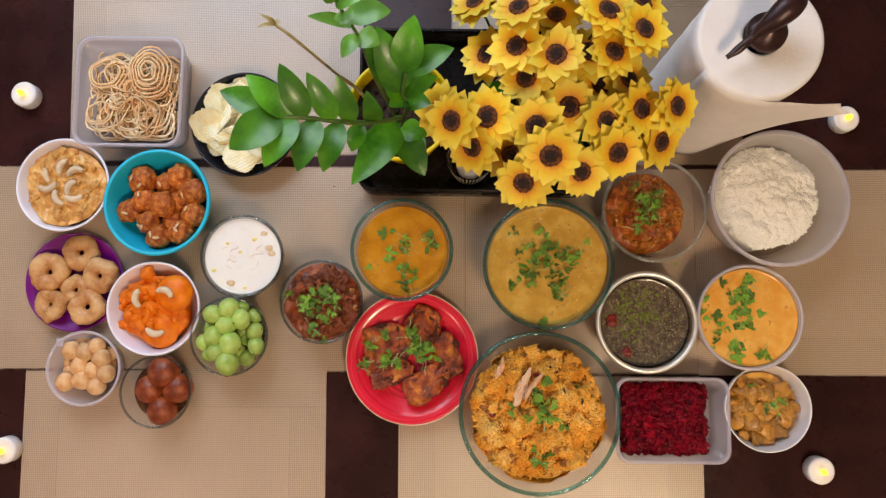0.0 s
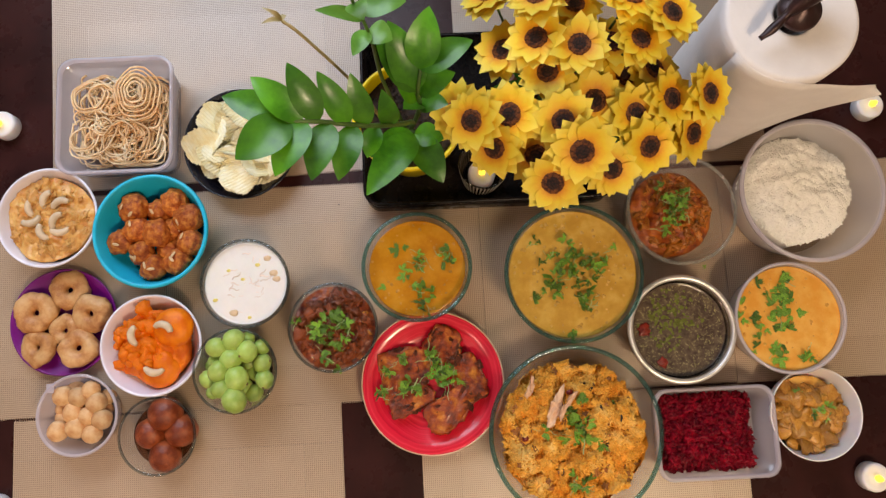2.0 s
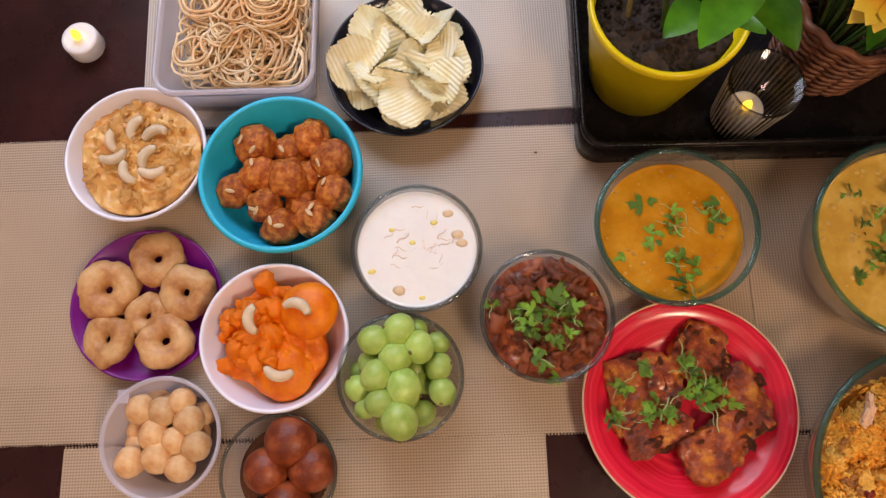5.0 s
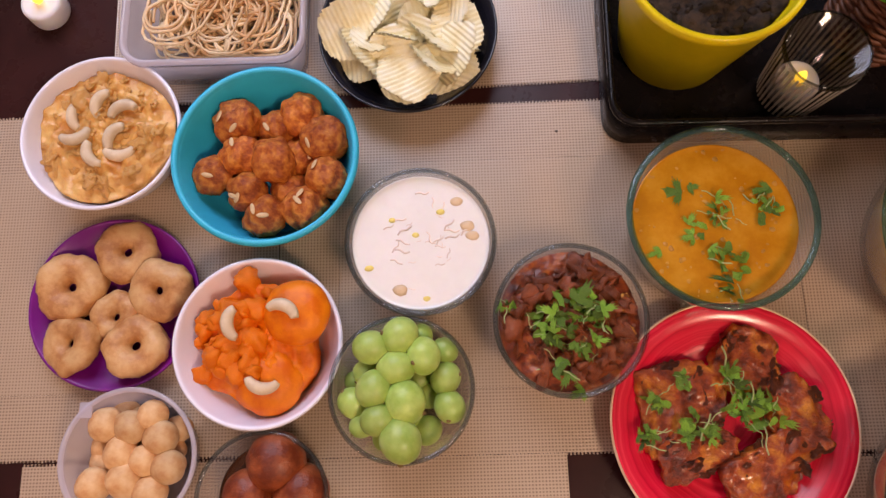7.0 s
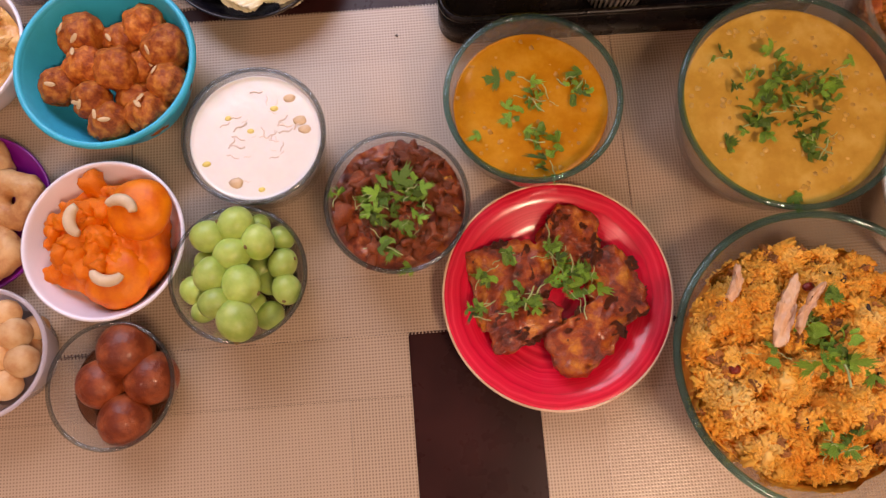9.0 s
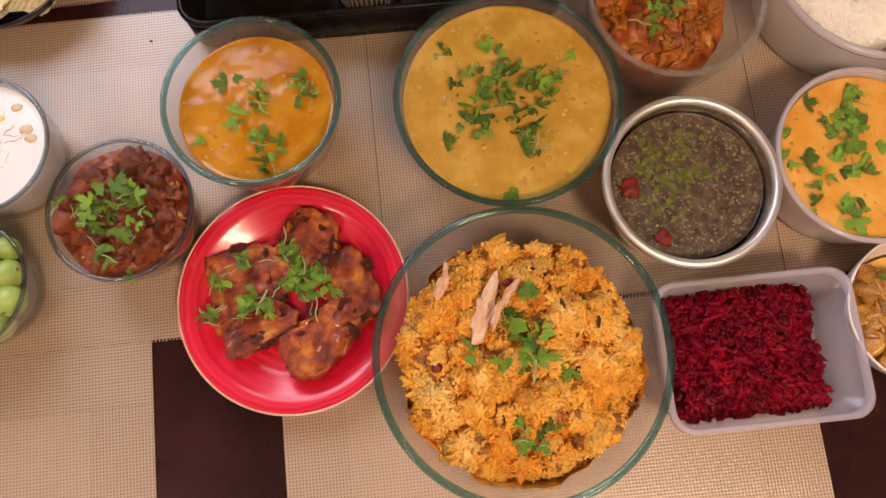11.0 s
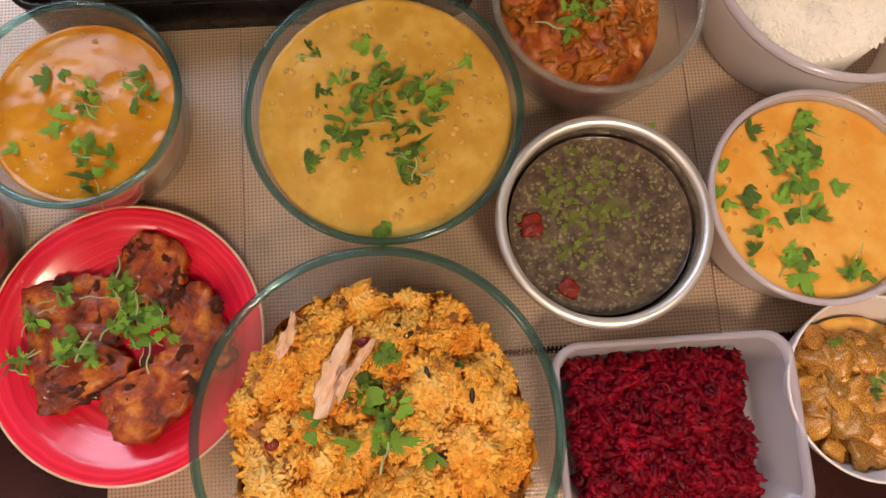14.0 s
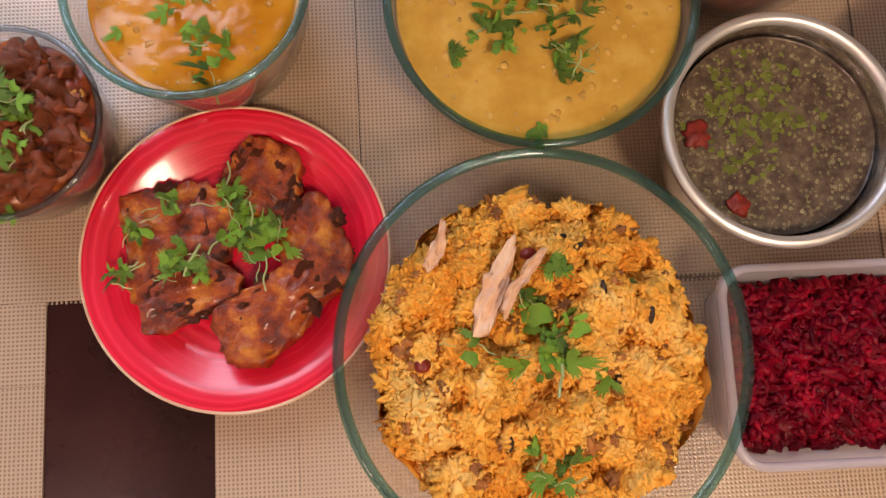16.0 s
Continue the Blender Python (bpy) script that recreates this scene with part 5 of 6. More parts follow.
bm = bmesh.new()
grid = []
for j in range(40):
    row = []
    for i in range(52):
        x, y = -0.0625 + 0.112 * i / 51, -0.046 + 0.092 * j / 39
        row.append(bm.verts.new((x, y, beet_top(x, y))))
    grid.append(row)
for j in range(39):
    for i in range(51):
        bm.faces.new([grid[j][i], grid[j][i + 1], grid[j + 1][i + 1], grid[j + 1][i]])
edge = [e for e in bm.edges if e.is_boundary]
ext = bmesh.ops.extrude_edge_only(bm, edges=edge)["geom"]
for v in ext:
    if isinstance(v, bmesh.types.BMVert):
        v.co = (v.co.x * 0.97, v.co.y * 0.97, 0.0035)
part("bed", bm, "beet", bt)
DICE = [as_shape(lump(0.5, 1, rng.uniform(0.6, 0.95), rng.uniform(0.4, 0.7), 1.3, 2.8, 2, i * 4.1, 4)) for i in range(6)]
dice = [(rng.randrange(6), turned(x, y, beet_top(x, y) + 0.0004, rng, 1, rng.uniform(0.004, 0.013))) for x, y in [(rng.uniform(-0.064, 0.052), rng.uniform(-0.047, 0.047)) for _ in range(1400)]]
pieces("beet_cube", DICE, dice[:290], "beet", bt)
joined("dice_layer", DICE, dice[290:], "beet", bt)

NX, NY = -0.4519, 0.2185
food_box(NX, NY, 0.0779, 0.0805, 0.0600, 0.022, -0.4, "square clear plastic box of crisp fried strings")
rng = random.Random(91)
mk = thing("fried_noodle_snack", NX, NY, MT, "tangled golden crisp fried noodle rings in a box", "fried snack", turn=-1)
COILS = ((0.028, 0.030, 0.054, 0.036, 5.2), (0.004, -0.034, 0.053, 0.024, 1.1), (-0.036, 0.028, 0.049, 0.026, 2.4), (-0.044, -0.030, 0.048, 0.020, 1.6))
for k in range(235):
    if k >= 231:
        cx, cy, z0, r0, turns = COILS[k - 231]
    else:
        r0, turns = rng.uniform(0.010, 0.034), rng.uniform(0.35, 1.6)
        cx, cy = rng.uniform(-0.064 + r0 * 0.7, 0.064 - r0 * 0.7), rng.uniform(-0.064 + r0 * 0.7, 0.058 - r0 * 0.7)
        z0 = 0.008 + 0.040 * (k / 231) ** 0.8 + rng.uniform(-0.003, 0.004)
    ph, wob = rng.uniform(0, 6.28), rng.uniform(0.05, 0.16)
    ta, tb = rng.uniform(-0.25, 0.25), rng.uniform(-0.25, 0.25)
    pts = []
    for i in range(max(6, int(24 * turns))):
        a = ph + 6.283 * i / 24
        rr = r0 * (1 - 0.15 * i / 24) * (1 + wob * math.sin(2 * a + k) + 0.04 * math.sin(5 * a))
        px, py = cx + rr * math.cos(a), cy + rr * math.sin(a)
        pts.append((max(-0.064, min(0.064, px)), max(-0.066, min(0.066, py)), max(0.006, z0 + ta * rr * math.cos(a) + tb * rr * math.sin(a) + 0.0022 * i / 24)))
    part("fried_string", tube(pts, [rng.uniform(0.0011, 0.0017)] * len(pts), 6), "noodle", mk)

# ---- black plate of chips ----
WX, WY = -0.2901, 0.1765
b = thing("plate", WX, WY, MT, "deep black glazed plate heaped with ridged chips", "plate")
part("body", lathe([(0, 0), (0.048, 0), (0.050, 0.002), (0.070, 0.020), (0.0772, 0.0335), (0.0775, 0.0353), (0.0757, 0.0355), (0.068, 0.023), (0.048, 0.006), (0, 0.005)], 96), "black_ware", b)


def chip_mesh(seed):
    rng = random.Random(seed)
    bm = bmesh.new()
    n, R = 26, 0.0285
    ex, bend, ph = rng.uniform(0.72, 0.98), rng.uniform(4, 10), rng.uniform(0, 3)
    def z(x, y):
        return bend * y * y * 0.9 - bend * 0.35 * x * x + 0.0007 * math.sin(x * 2 * math_pi / 0.0042 + ph)
    top = {}
    for i in range(-n, n + 1):
        for j in range(-n // 2, n // 2 + 1):
            x, y = R * i / n, R * ex * j / (n // 2)
            if (x / R) ** 2 + (y / (R * ex)) ** 2 < 1.0 + 0.08 * math.sin(5 * math.atan2(y, x) + seed):
                top[i, j] = (bm.verts.new((x, y, z(x, y) + 0.0006)), bm.verts.new((x, y, z(x, y) - 0.0006)))
    for (i, j) in list(top):
        k = [(i, j), (i + 1, j), (i + 1, j + 1), (i, j + 1)]
        if all(q in top for q in k):
            bm.faces.new([top[q][0] for q in k])
            bm.faces.new([top[q][1] for q in k][::-1])
    lone = [v for v in bm.verts if not v.link_faces]
    bmesh.ops.delete(bm, geom=lone, context="VERTS")
    me = bpy.data.meshes.new("potato_chip")
    bm.to_mesh(me)
    bm.free()
    me.materials.append(M["chip"])
    me.shade_smooth()
    return me


CHIPS = [chip_mesh(i) for i in range(6)]
rng = random.Random(101)
for k in range(40):
    a, r = k * 2.4, 0.050 * math.sqrt((k % 20 + 0.5) / 20)
    z = 0.019 + 0.030 * (k / 40) + 0.010 * (1 - r / 0.050)
    o = new("potato_chip", CHIPS[k % 6])
    o.matrix_basis = Matrix.Translation((WX + r * math.cos(a), WY + r * math.sin(a), z)) @ Euler((rng.uniform(-0.75, 0.75), rng.uniform(-0.75, 0.75), rng.uniform(0, 6.28))).to_matrix().to_4x4()
    tagged(o, "pale yellow ridged potato chip in a black plate", "chip", "chips on the black plate")

# ---- tray with the centrepiece ----
TRX, TRY, TW, TD = 0.0467, 0.1970, 0.1677, 0.1185
tray = thing("serving_tray", TRX, TRY, MT + 0.0002, "black lacquered rectangular tray with raised rounded edges", "tray", turn=-0.5)
o = lambda e: rounded(TW + e, TD + e, 0.022 + e * 0.5)
part("body", loft([(o(-0.001), 0.0), (o(0.0015), 0.002), (o(0.0005), 0.040), (o(-0.003), 0.040), (o(-0.008), 0.0055), (o(-0.011), 0.004)], caps=(True, True)), "tray", tray)
part("rim", loft([(o(-0.0035), 0.0395), (o(-0.0035), 0.0425), (o(-0.001), 0.0438), (o(0.0018), 0.0425), (o(0.0018), 0.0395), (o(-0.0035), 0.0395)], caps=(False, False)), "tray", tray)
TZ = MT + 0.0042

# potted plant
PTX, PTY = -0.0557, 0.1735
plant = thing("potted_plant", PTX, PTY, TZ, "glossy dark green leafy plant in a yellow pot", "plant")
part("pot", lathe([(0, 0), (0.046, 0), (0.049, 0.003), (0.0685, 0.116), (0.0700, 0.1185), (0.0700, 0.125), (0.0685, 0.1262), (0.0655, 0.1255), (0.0650, 0.118), (0.060, 0.100), (0, 0.100)], 88), "yellow_pot", plant, "bright yellow tapered glazed pot")


def soil_top(x, y):
    return 0.106 + 0.006 * fbm((x, y), 60, 4, 3)


part("soil", heap(soil_top, lambda a: 0.0612, [(0.058, 0.101), (0, 0.1005)], 30, 70), "soil", plant)
rng = random.Random(3)
clod = [as_shape(lump(0.5, 1, 0.8, 0.7, 0.4, 2.5, 2, i)) for i in range(4)]
pieces("soil_crumb", clod, scatter(260, 0.058, soil_top, rng, 0.003, 0.009, 4, 1, 0.0), "soil", plant)


def leaf_blade(base, tip, width, up=(0, 0, 1), arch=0.10, fold=0.10, n=12):
    """An ovate leaf from base to tip, arched along and folded along its rib."""
    a, t = Vector(base), Vector(tip)
    d = t - a
    L = d.length
    side = d.cross(Vector(up)).normalized()
    nor = side.cross(d).normalized()
    bm = bmesh.new()
    rows = []
    for i in range(n + 1):
        f = i / n
        w = width * (math.sin(math_pi * f ** 0.80) ** 0.75) if 0 < f < 1 else 0.0004
        c = a + d * f + nor * L * arch * math.sin(math_pi * f)
        row = []
        for k in (-1, -0.5, 0, 0.5, 1):
            row.append(bm.verts.new(c + side * w * k + nor * (abs(k) * fold * w * 2 + 0.04 * w * math.sin(9 * f + k * 2))))
        rows.append(row)
    for r0, r1 in zip(rows, rows[1:]):
        for k in range(4):
            bm.faces.new([r0[k], r0[k + 1], r1[k + 1], r1[k]])
    return bm


def rel_plant(p):
    return Vector(p) - Vector((PTX, PTY, TZ))


def sprig(stem, leaves, material, r0=0.0034, r1=0.0016):
    ps = [rel_plant(p) for p in stem]
    sm = arc(ps, 8)
    n = len(sm)
    part("stem", tube(sm, [r0 + (r1 - r0) * i / n for i in range(n)], 7), "stem", plant)
    for base, tip, w in leaves:
        t = rel_plant(tip)
        bpos = min(sm, key=lambda q: (q - rel_plant(base)).length)
        part("leaf", leaf_blade(bpos, t, w * 1.13), material, plant)


S0 = (-0.0576, 0.1589, 0.1003)
sprig([S0, (-0.0484, 0.1373, 0.2150), (-0.0565, 0.1081, 0.3053), (-0.0869, 0.0924, 0.3553), (-0.1261, 0.0889, 0.3849), (-0.1476, 0.0871, 0.3947), (-0.1565, 0.0880, 0.3966)],
      [((-0.1476, 0.0871, 0.3947), (-0.2075, 0.1122, 0.3954), 0.0125), ((-0.1476, 0.0871, 0.3947), (-0.1954, 0.0546, 0.4001), 0.0165),
       ((-0.1388, 0.0880, 0.3898), (-0.1793, 0.1234, 0.4083), 0.0115), ((-0.1261, 0.0889, 0.3849), (-0.1471, 0.1325, 0.4133), 0.0115),
       ((-0.1036, 0.0917, 0.3701), (-0.1236, 0.1275, 0.4037), 0.0105), ((-0.0869, 0.0924, 0.3553), (-0.0962, 0.1284, 0.3939), 0.0100),
       ((-0.0731, 0.0947, 0.3255), (-0.0706, 0.1193, 0.3745), 0.0090), ((-0.1369, 0.0880, 0.3898), (-0.1629, 0.0391, 0.3959), 0.0135),
       ((-0.1192, 0.0898, 0.3799), (-0.1335, 0.0361, 0.3864), 0.0130), ((-0.0977, 0.0916, 0.3652), (-0.1129, 0.0397, 0.3666), 0.0120),
       ((-0.0810, 0.0932, 0.3453), (-0.0895, 0.0675, 0.3361), 0.0090)], "leaf")
sprig([S0, (-0.0435, 0.1515, 0.1948), (-0.0389, 0.1388, 0.2747), (-0.0392, 0.1359, 0.3195), (-0.0355, 0.1500, 0.3390)],
      [((-0.0355, 0.1500, 0.3390), (-0.0243, 0.1969, 0.3725), 0.0150), ((-0.0392, 0.1359, 0.3195), (-0.0633, 0.1895, 0.3625), 0.0160),
       ((-0.0355, 0.1500, 0.3390), (0.0150, 0.1703, 0.3538), 0.0130), ((-0.0391, 0.1358, 0.3146), (-0.0023, 0.1472, 0.3344), 0.0120),
       ((-0.0389, 0.1388, 0.2747), (-0.0546, 0.1237, 0.3048), 0.0100), ((-0.0392, 0.1359, 0.3195), (-0.0758, 0.1775, 0.3528), 0.0140),
       ((-0.0391, 0.1392, 0.2946), (-0.0608, 0.1515, 0.3239), 0.0120), ((-0.0389, 0.1388, 0.2747), (-0.0097, 0.1296, 0.2951), 0.0110)], "leaf")
sprig([S0, (-0.0501, 0.1366, 0.1853), (-0.0464, 0.1137, 0.2505)],
      [((-0.0484, 0.1108, 0.2506), (-0.0959, 0.0419, 0.2870), 0.0165), ((-0.0464, 0.1137, 0.2505), (-0.0177, 0.0601, 0.2474), 0.0150),
       ((-0.0503, 0.1185, 0.2454), (-0.0912, 0.0837, 0.2759), 0.0130), ((-0.0464, 0.1137, 0.2505), (-0.0152, 0.1053, 0.2560), 0.0120),
       ((-0.0501, 0.1366, 0.1853), (-0.0188, 0.0935, 0.2116), 0.0140), ((-0.0501, 0.1366, 0.1853), (-0.0870, 0.1024, 0.1959), 0.0130)], "leaf")
sprig([S0, (-0.0781, 0.1788, 0.2434), (-0.0807, 0.1794, 0.3527), (-0.0910, 0.1795, 0.4423)],
      [((-0.0869, 0.1798, 0.4124), (-0.0440, 0.1830, 0.4127), 0.0120), ((-0.0827, 0.1796, 0.3626), (-0.0953, 0.1524, 0.3733), 0.0080),
       ((-0.0848, 0.1803, 0.3925), (-0.1221, 0.1786, 0.4121), 0.0060), ((-0.0889, 0.1790, 0.4224), (-0.0790, 0.1578, 0.4331), 0.0085),
       ((-0.0910, 0.1795, 0.4423), (-0.0598, 0.1763, 0.4626), 0.0110), ((-0.0910, 0.1795, 0.4423), (-0.1030, 0.1919, 0.4717), 0.0090),
       ((-0.0827, 0.1796, 0.3626), (-0.0592, 0.1682, 0.3681), 0.0110)], "leaf_pale", 0.0026, 0.0014)
dry = [rel_plant(p) for p in ((-0.0869, 0.1733, 0.0997), (-0.1003, 0.1711, 0.2136), (-0.1067, 0.1521, 0.3234), (-0.1346, 0.1570, 0.4127), (-0.1475, 0.1632, 0.4273))]
part("dry_stalk", tube(arc(dry, 6), [0.0022] * 12 + [0.0015] * 13, 6), "dry", plant, "withered tan stalk")
for tip in ((-0.1603, 0.1683, 0.4420), (-0.1553, 0.1728, 0.4220), (-0.1455, 0.1708, 0.4201), (-0.1631, 0.1593, 0.4323)):
    part("dry_leaf", leaf_blade(dry[-1], rel_plant(tip), 0.0022, arch=0.25), "dry", plant, "curled dry leaf")

# ribbed votive glass with a tea light
VOX, VOY = 0.0382, 0.1203
vot = thing("votive_holder", VOX, VOY, TZ, "clear glass candle holder with dark vertical metallic stripes", "candle holder")
part("glass", lathe([(0, 0), (0.0245, 0), (0.0260, 0.002), (0.0333, 0.0765), (0.0318, 0.0770), (0.0245, 0.005), (0, 0.004)], 72), "smoked", vot)
part("rim", ring(0.0326, 0.0010, 0.0770, 1.0, 72, 8), "glass_rim_dark", vot)
stripe = bmesh.new()
for z, r in ((0.004, 0.0263), (0.072, 0.0330)):
    for w in (-0.0010, 0.0010):
        for e in (0.0, 0.0005):
            stripe.verts.new((r + e, w, z))
stripe.verts.ensure_lookup_table()
for q in ((0, 2, 6, 4), (1, 5, 7, 3), (0, 1, 3, 2), (4, 6, 7, 5), (0, 4, 5, 1), (2, 3, 7, 6)):
    stripe.faces.new([stripe.verts[i] for i in q])
s0 = part("stripe", stripe, "stripe", vot, smooth=False)
for i in range(1, 40):
    s = new("stripe", s0.data)
    s.parent = vot
    s.matrix_basis = pose(0, 0, 0, 0, 0, 9 * i)


def tea_light(x, y, z, turn=0.0):
    t = thing("tea_light", x, y, z, "white battery tea light with a glowing amber flame", "candle", "tea lights", turn=turn)
    part("body", lathe([(0, 0), (0.0180, 0), (0.0188, 0.001), (0.0188, 0.017), (0.0180, 0.0190), (0.0150, 0.0200), (0.0110, 0.0188), (0.0045, 0.0200), (0, 0.0205)], 56), "wax", t)
    part("flame", lathe([(0, 0.0195), (0.0035, 0.0210), (0.0046, 0.0245), (0.0036, 0.0290), (0.0016, 0.0335), (0, 0.0355)], 24), "flame", t, "small glowing amber bulb")
    return t


tea_light(VOX, VOY, TZ + 0.0044)
tea_light(-0.6290, 0.2270, 0.0)
tea_light(0.5330, -0.3125, 0.0, 40)
tea_light(0.5905, 0.1930, 0.0, 80)
tea_light(-0.6265, -0.2955, 0.0, 150)

# basket of cloth sunflowers
BKX, BKY = 0.1273, 0.1865
basket = thing("wicker_basket", BKX, BKY, TZ, "round brown woven wicker basket", "basket")
part("base", lathe([(0, 0), (0.044, 0), (0.045, 0.003), (0, 0.0035)], 40), "wicker", basket)
for i in range(18):
    a = 6.283 * i / 18
    part("stake", tube([(0.045 * math.cos(a), 0.045 * math.sin(a), 0.002), (0.053 * math.cos(a), 0.053 * math.sin(a), 0.05), (0.060 * math.cos(a), 0.060 * math.sin(a), 0.1)], 0.0018, 6), "wicker", basket)
for k in range(19):
    r = 0.0455 + 0.0008 * k
    pts = [((r + 0.0022 * math.sin(9 * a + math_pi * k)) * math.cos(a), (r + 0.0022 * math.sin(9 * a + math_pi * k)) * math.sin(a), 0.006 + 0.005 * k) for a in [6.2832 * i / 108 for i in range(109)]]
    part("weaver", tube(pts, 0.0026, 6, False), "wicker", basket)
part("rim", tube([((0.061 + 0.0015 * math.cos(14 * a)) * math.cos(a), (0.061 + 0.0015 * math.cos(14 * a)) * math.sin(a), 0.101 + 0.0015 * math.sin(14 * a)) for a in [6.2832 * i / 120 for i in range(121)]], 0.004, 7, False), "wicker", basket)


def petal_material():
    m, nt, b2 = nodes_of("sunflower_petal_cloth")
    co = nt.nodes.new("ShaderNodeTexCoord")
    ln = nt.nodes.new("ShaderNodeVectorMath")
    ln.operation = "LENGTH"
    nt.links.new(co.outputs["Object"], ln.inputs[0])
    mr = nt.nodes.new("ShaderNodeMapRange")
    mr.inputs["From Min"].default_value, mr.inputs["From Max"].default_value = 0.008, 0.031
    nt.links.new(ln.outputs["Value"], mr.inputs["Value"])
    n = noise_node(nt, 90, 4)
    ad = nt.nodes.new("ShaderNodeMath")
    ad.operation = "MULTIPLY_ADD"
    ad.inputs[1].default_value, ad.inputs[2].default_value = 0.5, -0.25
    nt.links.new(n.outputs["Fac"], ad.inputs[0])
    su = nt.nodes.new("ShaderNodeMath")
    nt.links.new(mr.outputs[0], su.inputs[0])
    nt.links.new(ad.outputs[0], su.inputs[1])
    r = ramp_node(nt, su.outputs[0], [(0.08, (0.72, 0.20, 0.004)), (0.38, (0.90, 0.47, 0.012)), (0.62, (0.93, 0.64, 0.030)), (1.0, (0.94, 0.73, 0.085))])
    oi = nt.nodes.new("ShaderNodeObjectInfo")
    mv = nt.nodes.new("ShaderNodeMapRange")
    mv.inputs["To Min"].default_value, mv.inputs["To Max"].default_value = 0.82, 1.08
    nt.links.new(oi.outputs["Random"], mv.inputs["Value"])
    h = nt.nodes.new("ShaderNodeHueSaturation")
    nt.links.new(mv.outputs[0], h.inputs["Value"])
    nt.links.new(r.outputs["Color"], h.inputs["Color"])
    nt.links.new(h.outputs["Color"], b2.inputs["Base Color"])
    b2.inputs["Roughness"].default_value = 0.6
    b2.inputs["Subsurface Weight"].default_value = 0.12
    b2.inputs["Subsurface Radius"].default_value = (0.004, 0.002, 0.001)
    return m


M["sunflower"] = petal_material()


def head_mesh(seed):
    rng = random.Random(seed)
    bm = bmesh.new()
    for layer, (n, L, lift) in enumerate(((12, 0.0345, -0.0015), (12, 0.0310, 0.0022))):
        for i in range(n):
            a = 6.2832 * (i + 0.5 * layer) / n + rng.uniform(-0.08, 0.08)
            ll, w = L * rng.uniform(0.92, 1.06), 0.0096 * rng.uniform(0.9, 1.1)
            droop = rng.uniform(-6.0, 2.5)
            rows = []
            for f, wf in ((0.22, 0.46), (0.4, 0.74), (0.56, 0.92), (0.67, 0.93), (0.79, 0.66), (0.90, 0.32), (1.0, 0.03)):
                r = ll * f
                z = lift * (1 + f) + droop * r * r + 0.004 * f
                rows.append([bm.verts.new((r * math.cos(a) - k * w * wf * math.sin(a), r * math.sin(a) + k * w * wf * math.cos(a), z + (0.0016 * (abs(k) - 0.5)) * wf)) for k in (-1, 0, 1)])
            for r0, r1 in zip(rows, rows[1:]):
                for k in range(2):
                    bm.faces.new([r0[k], r0[k + 1], r1[k + 1], r1[k]])
    me = bpy.data.meshes.new("petals")
    bm.to_mesh(me)
    bm.free()
    me.materials.append(M["sunflower"])
    me.shade_smooth()
    return me


HEADS = [head_mesh(i) for i in range(5)]


def disc_mesh():
    bm = lathe([(0, 0.0045), (0.003, 0.0048), (0.006, 0.0055), (0.0085, 0.0065), (0.0108, 0.0058), (0.0120, 0.0035), (0.0115, 0.001), (0, 0.0005)], 40)
    for v in bm.verts:
        v.co *= 1 + 0.10 * fbm(v.co, 600, 2, 3)
    me = bpy.data.meshes.new("seed_disc")
    bm.to_mesh(me)
    bm.free()
    me.materials.append(M["seed_rim"])
    me.shade_smooth()
    return me


DISC = disc_mesh()
CORE = bpy.data.meshes.new("disc_core")
cb = lump(0.0080, 1, 1, 0.36, 0.18, 500, 3, 2)
cb.to_mesh(CORE)
cb.free()
CORE.materials.append(M["seed"])
bouquet = thing("sunflower_bouquet", BKX, BKY, TZ + 0.0035, "bunch of artificial yellow sunflowers with dark centres", "flowers")
FRONT = ((0.0148, 0.1112, 0.2949), (0.0528, 0.1172, 0.2900), (0.0375, 0.0875, 0.2769), (0.0914, 0.0461, 0.2875), (0.1174, 0.0703, 0.3139), (0.1036, 0.1051, 0.2997),
         (0.0955, 0.1632, 0.2800), (0.0844, 0.1938, 0.2939), (0.1255, 0.1825, 0.2995), (0.1879, 0.1867, 0.2969), (0.1855, 0.1195, 0.2651), (0.1984, 0.0863, 0.2583), (0.2595, 0.1330, 0.2772), (0.2225, 0.1326, 0.2690))
BACK = ((0.1445, 0.1358, 0.2643), (0.2159, 0.2049, 0.3144), (0.0851, 0.2294, 0.3127), (0.1797, 0.2271, 0.3105), (0.0815, 0.0835, 0.2555), (0.1577, 0.0636, 0.2607), (0.2530, 0.1037, 0.2363),
        (0.0543, 0.1976, 0.2587), (0.1310, 0.2394, 0.2679), (0.1823, 0.1670, 0.2477), (0.1694, 0.2013, 0.2565), (0.0402, 0.2499, 0.2819), (0.2145, 0.1740, 0.2477), (0.0011, 0.1292, 0.2713), (0.1259, 0.2673, 0.2919), (0.2236, 0.2482, 0.2833))
O = Vector((BKX, BKY, TZ + 0.0035))
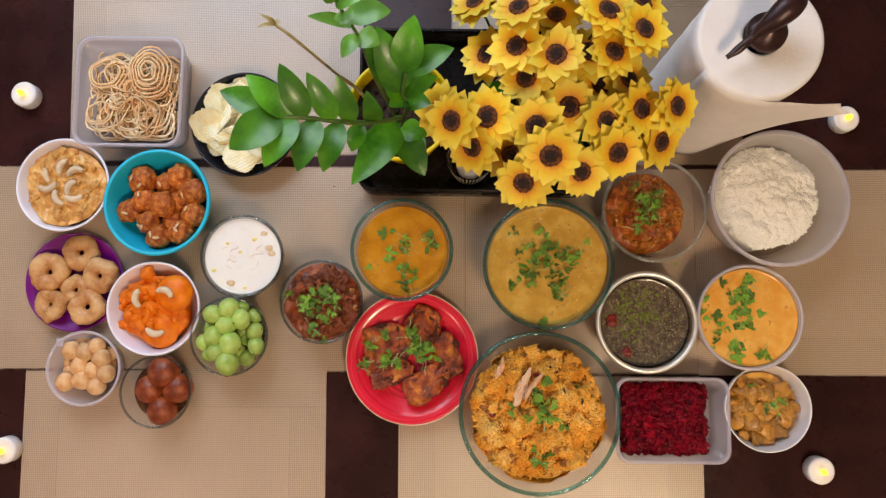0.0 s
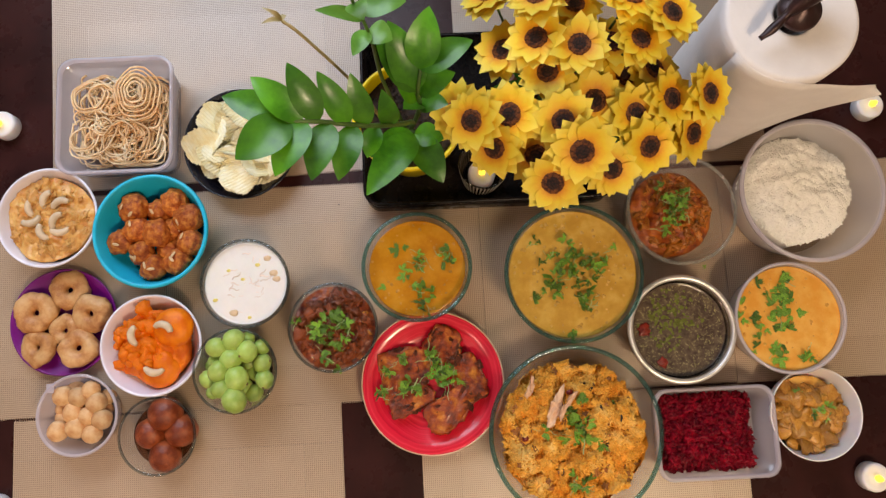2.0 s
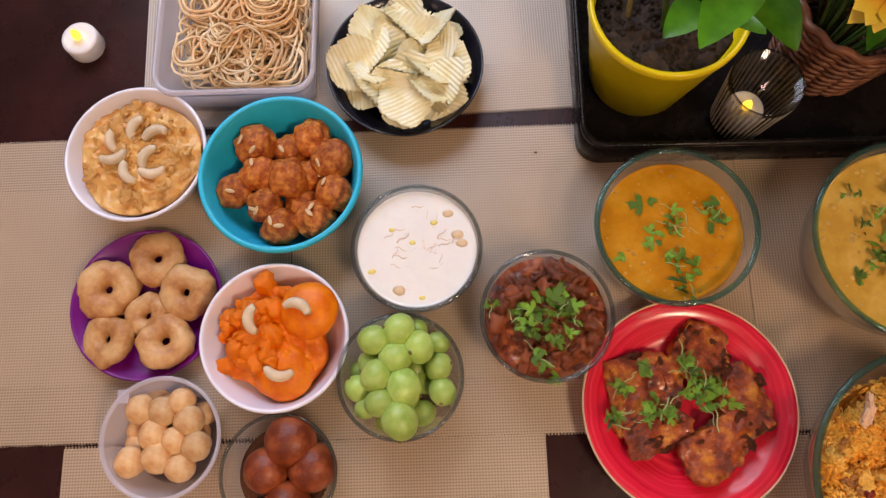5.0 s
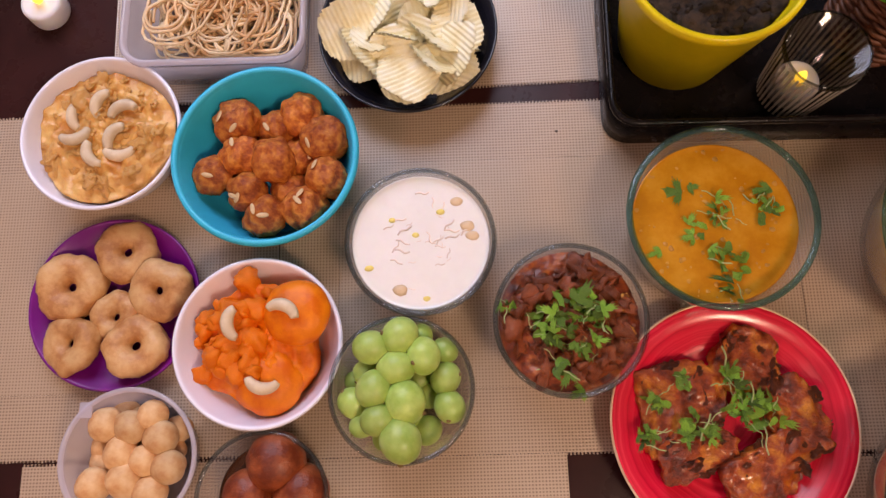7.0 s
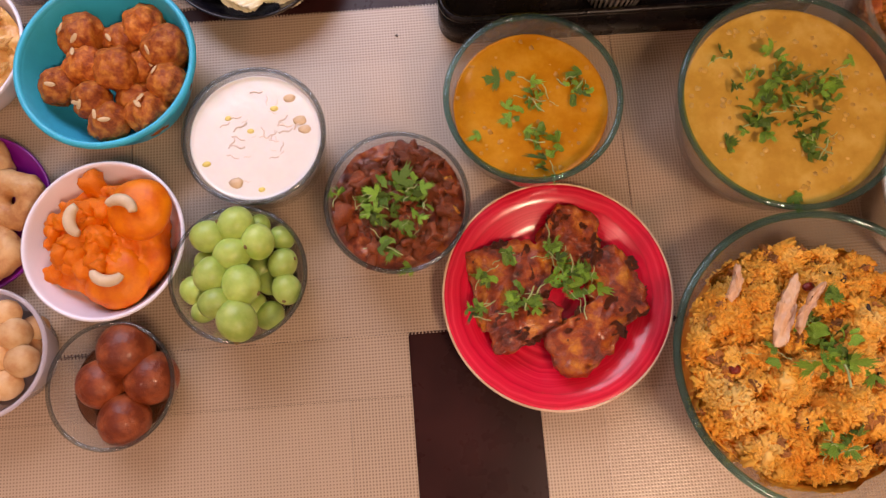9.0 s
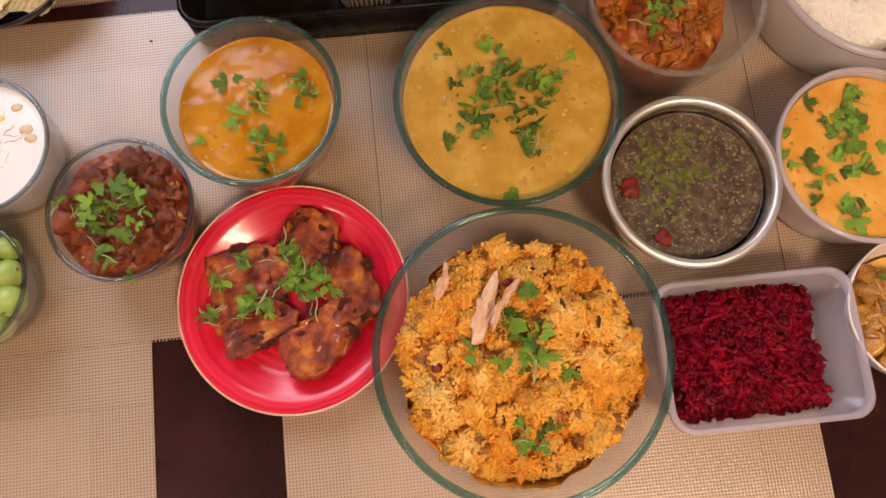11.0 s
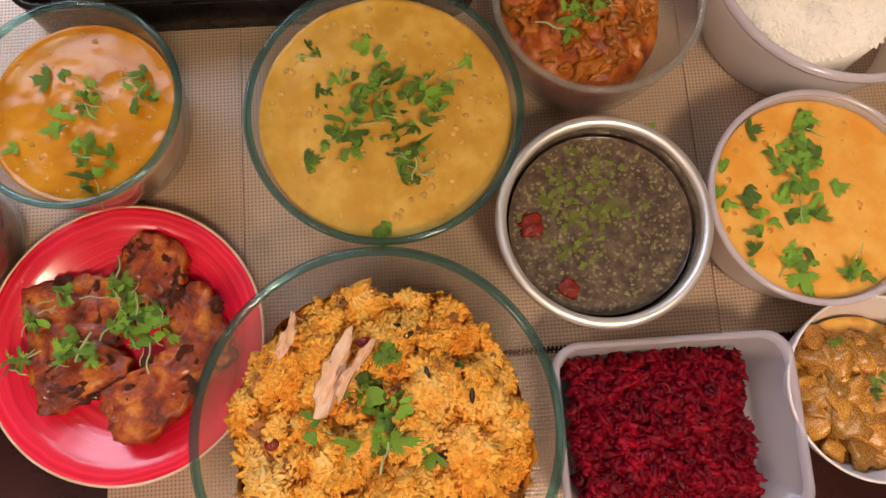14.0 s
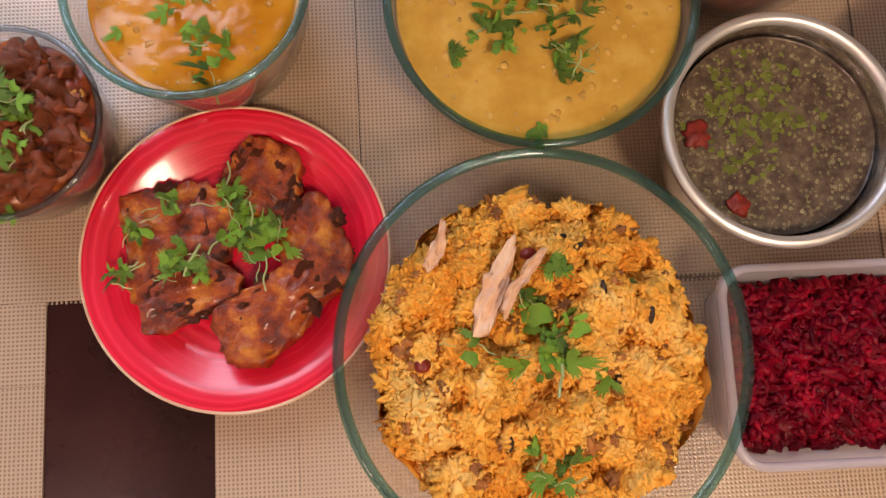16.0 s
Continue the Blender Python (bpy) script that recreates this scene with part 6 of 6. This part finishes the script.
for k, p in enumerate(FRONT + BACK):
    p = Vector(p)
    n = Vector(((p.x - 0.135) * 3.2, (p.y - 0.170) * 3.2, 0.62 + 0.1 * math.sin(k * 2.7))).normalized()
    q = p - O
    hd = new("flower_head", HEADS[k % 5])
    hd.parent = bouquet
    s = 1.0 + 0.05 * math.sin(k * 1.9)
    hd.matrix_basis = Matrix.Translation(q) @ n.to_track_quat("Z", "Y").to_matrix().to_4x4() @ pose(0, 0, 0, 0, 0, k * 41) @ Matrix.Diagonal((s, s, s, 1))
    d = new("seed_disc", DISC)
    d.parent = hd
    d["label"] = "brown textured seed disc"
    c = new("disc_core", CORE)
    c.parent = hd
    c.location = (0, 0, 0.0042)
    foot = Vector(((p.x - BKX) * 0.18, (p.y - BKY) * 0.18, 0.02))
    part("stem", tube(arc([foot, foot.lerp(q, 0.5) * 0.85 + Vector((0, 0, 0.03)), q - n * 0.02, q - n * 0.001], 5), 0.0016, 5), "stem", bouquet)
rng = random.Random(15)
for k in range(16):
    a = 6.283 * k / 16
    r = rng.uniform(0.07, 0.12)
    tip = Vector((0.010 + r * math.cos(a), -0.03 + r * math.sin(a) * 0.9, rng.uniform(0.15, 0.22)))
    part("leaf", leaf_blade(tip * 0.45 + Vector((0, 0, 0.05)), tip, rng.uniform(0.009, 0.014), arch=0.2), "leaf", bouquet, "dark green cloth leaf")

# ---- paper towel on its holder ----
KTX, KTY, KR = 0.3560, 0.2110, 0.0708
hold = thing("paper_towel_holder", KTX, KTY, 0.0, "dark bronze paper towel holder with a bird finial", "paper towel holder")
part("base", lathe([(0, 0), (0.066, 0), (0.068, 0.003), (0.067, 0.008), (0.062, 0.011), (0, 0.011)], 64), "bronze", hold)
part("post", lathe([(0, 0.0105), (0.008, 0.0105), (0.008, 0.288), (0.021, 0.290), (0.0225, 0.294), (0.0215, 0.299), (0.014, 0.302), (0.008, 0.310), (0, 0.311)], 40), "bronze", hold)
ps = arc([(-0.046, -0.030, 0.300), (-0.034, -0.022, 0.304), (-0.018, -0.008, 0.312), (-0.002, 0.004, 0.322), (0.010, 0.014, 0.326), (0.019, 0.022, 0.325), (0.024, 0.027, 0.320)], 6)
nf = len(ps)
rad = [0.0025 + 0.0115 * max(0.0, math.sin(math_pi * ((i / nf) - 0.28) / 0.74)) ** 0.8 if i / nf > 0.28 else 0.0028 + 0.0022 * math.sin(9 * i / nf) ** 2 for i in range(nf)]
fb = tube(ps, rad, 12)
for v in fb.verts:
    v.co += Vector((0, 0, 0.0012 * fbm(v.co, 120, 2, 1)))
part("finial", fb, "bronze", hold, "cast bird-shaped finial")
roll = thing("paper_towel_roll", KTX, KTY, 0.0112, "white paper towel roll with a loose sheet", "paper towels")
prof = [(0.020, 0.0), (KR - 0.002, 0.0), (KR, 0.002)] + [(KR + 0.0004 * math.sin(k * 1.7), 0.002 + 0.265 * k / 16) for k in range(1, 16)] + [(KR, 0.267), (KR - 0.0025, 0.2695)]
prof += [(KR - 0.0025 - (KR - 0.0225) * k / 14, 0.2695 + (0.0006 if k % 2 else -0.0002)) for k in range(1, 15)] + [(0.020, 0.268), (0.020, 0.0)]
part("roll", lathe(prof, 96), "paper", roll)
sheet = bmesh.new()
rows = []
NS, NT = 30, 14
for i in range(NS + 1):
    f = i / NS
    if f < 0.22:
        a = radians(-150 + 65 * f / 0.22)
        x, y = (KR + 0.0012) * math.cos(a), (KR + 0.0012) * math.sin(a)
    else:
        g = (f - 0.22) / 0.78
        x, y = -0.0005 + 0.0063 + 0.123 * g, -0.0734 + 0.016 * g + 0.004 * math.sin(math_pi * g)
    g = max(0.0, (f - 0.20) / 0.80)
    lo, hi = 0.002 + 0.186 * g ** 1.25, 0.268 - 0.072 * g
    rows.append([sheet.verts.new((x + 0.004 * g * math.sin(5 * j / NT), y + 0.006 * g * math.sin(3.1 * j / NT + 4 * g), lo + (hi - lo) * j / NT)) for j in range(NT + 1)])
for r0, r1 in zip(rows, rows[1:]):
    for j in range(NT):
        sheet.faces.new([r0[j], r0[j + 1], r1[j + 1], r1[j]])
sh_ob = part("loose_sheet", sheet, "paper", roll, "loose paper end pulled out from the roll")
sol = sh_ob.modifiers.new("thickness", "SOLIDIFY")
sol.thickness = 0.0005

# ---- small things on the mats ----
rng = random.Random(5)
for x, y in ((0.3422, -0.0220),):
    t = thing("cilantro_leaf", x, y, 0.0035, "single fallen cilantro leaf on a placemat", "leaf")
    o2 = new("blade", LEAVES[2])
    o2.parent = t
    o2.matrix_basis = pose(0, 0, 0, 0, 0, 70) @ Matrix.Diagonal((0.006, 0.006, 0.003, 1))
crumb = part("crumb", lump(0.0016, 1, 0.7, 0.5, 0.3, 500, 2, 1), "clove")
crumb.location = (-0.1625, 0.0922, MT + 0.0006)
tagged(crumb, "tiny dark crumb on a beige placemat", "crumb")
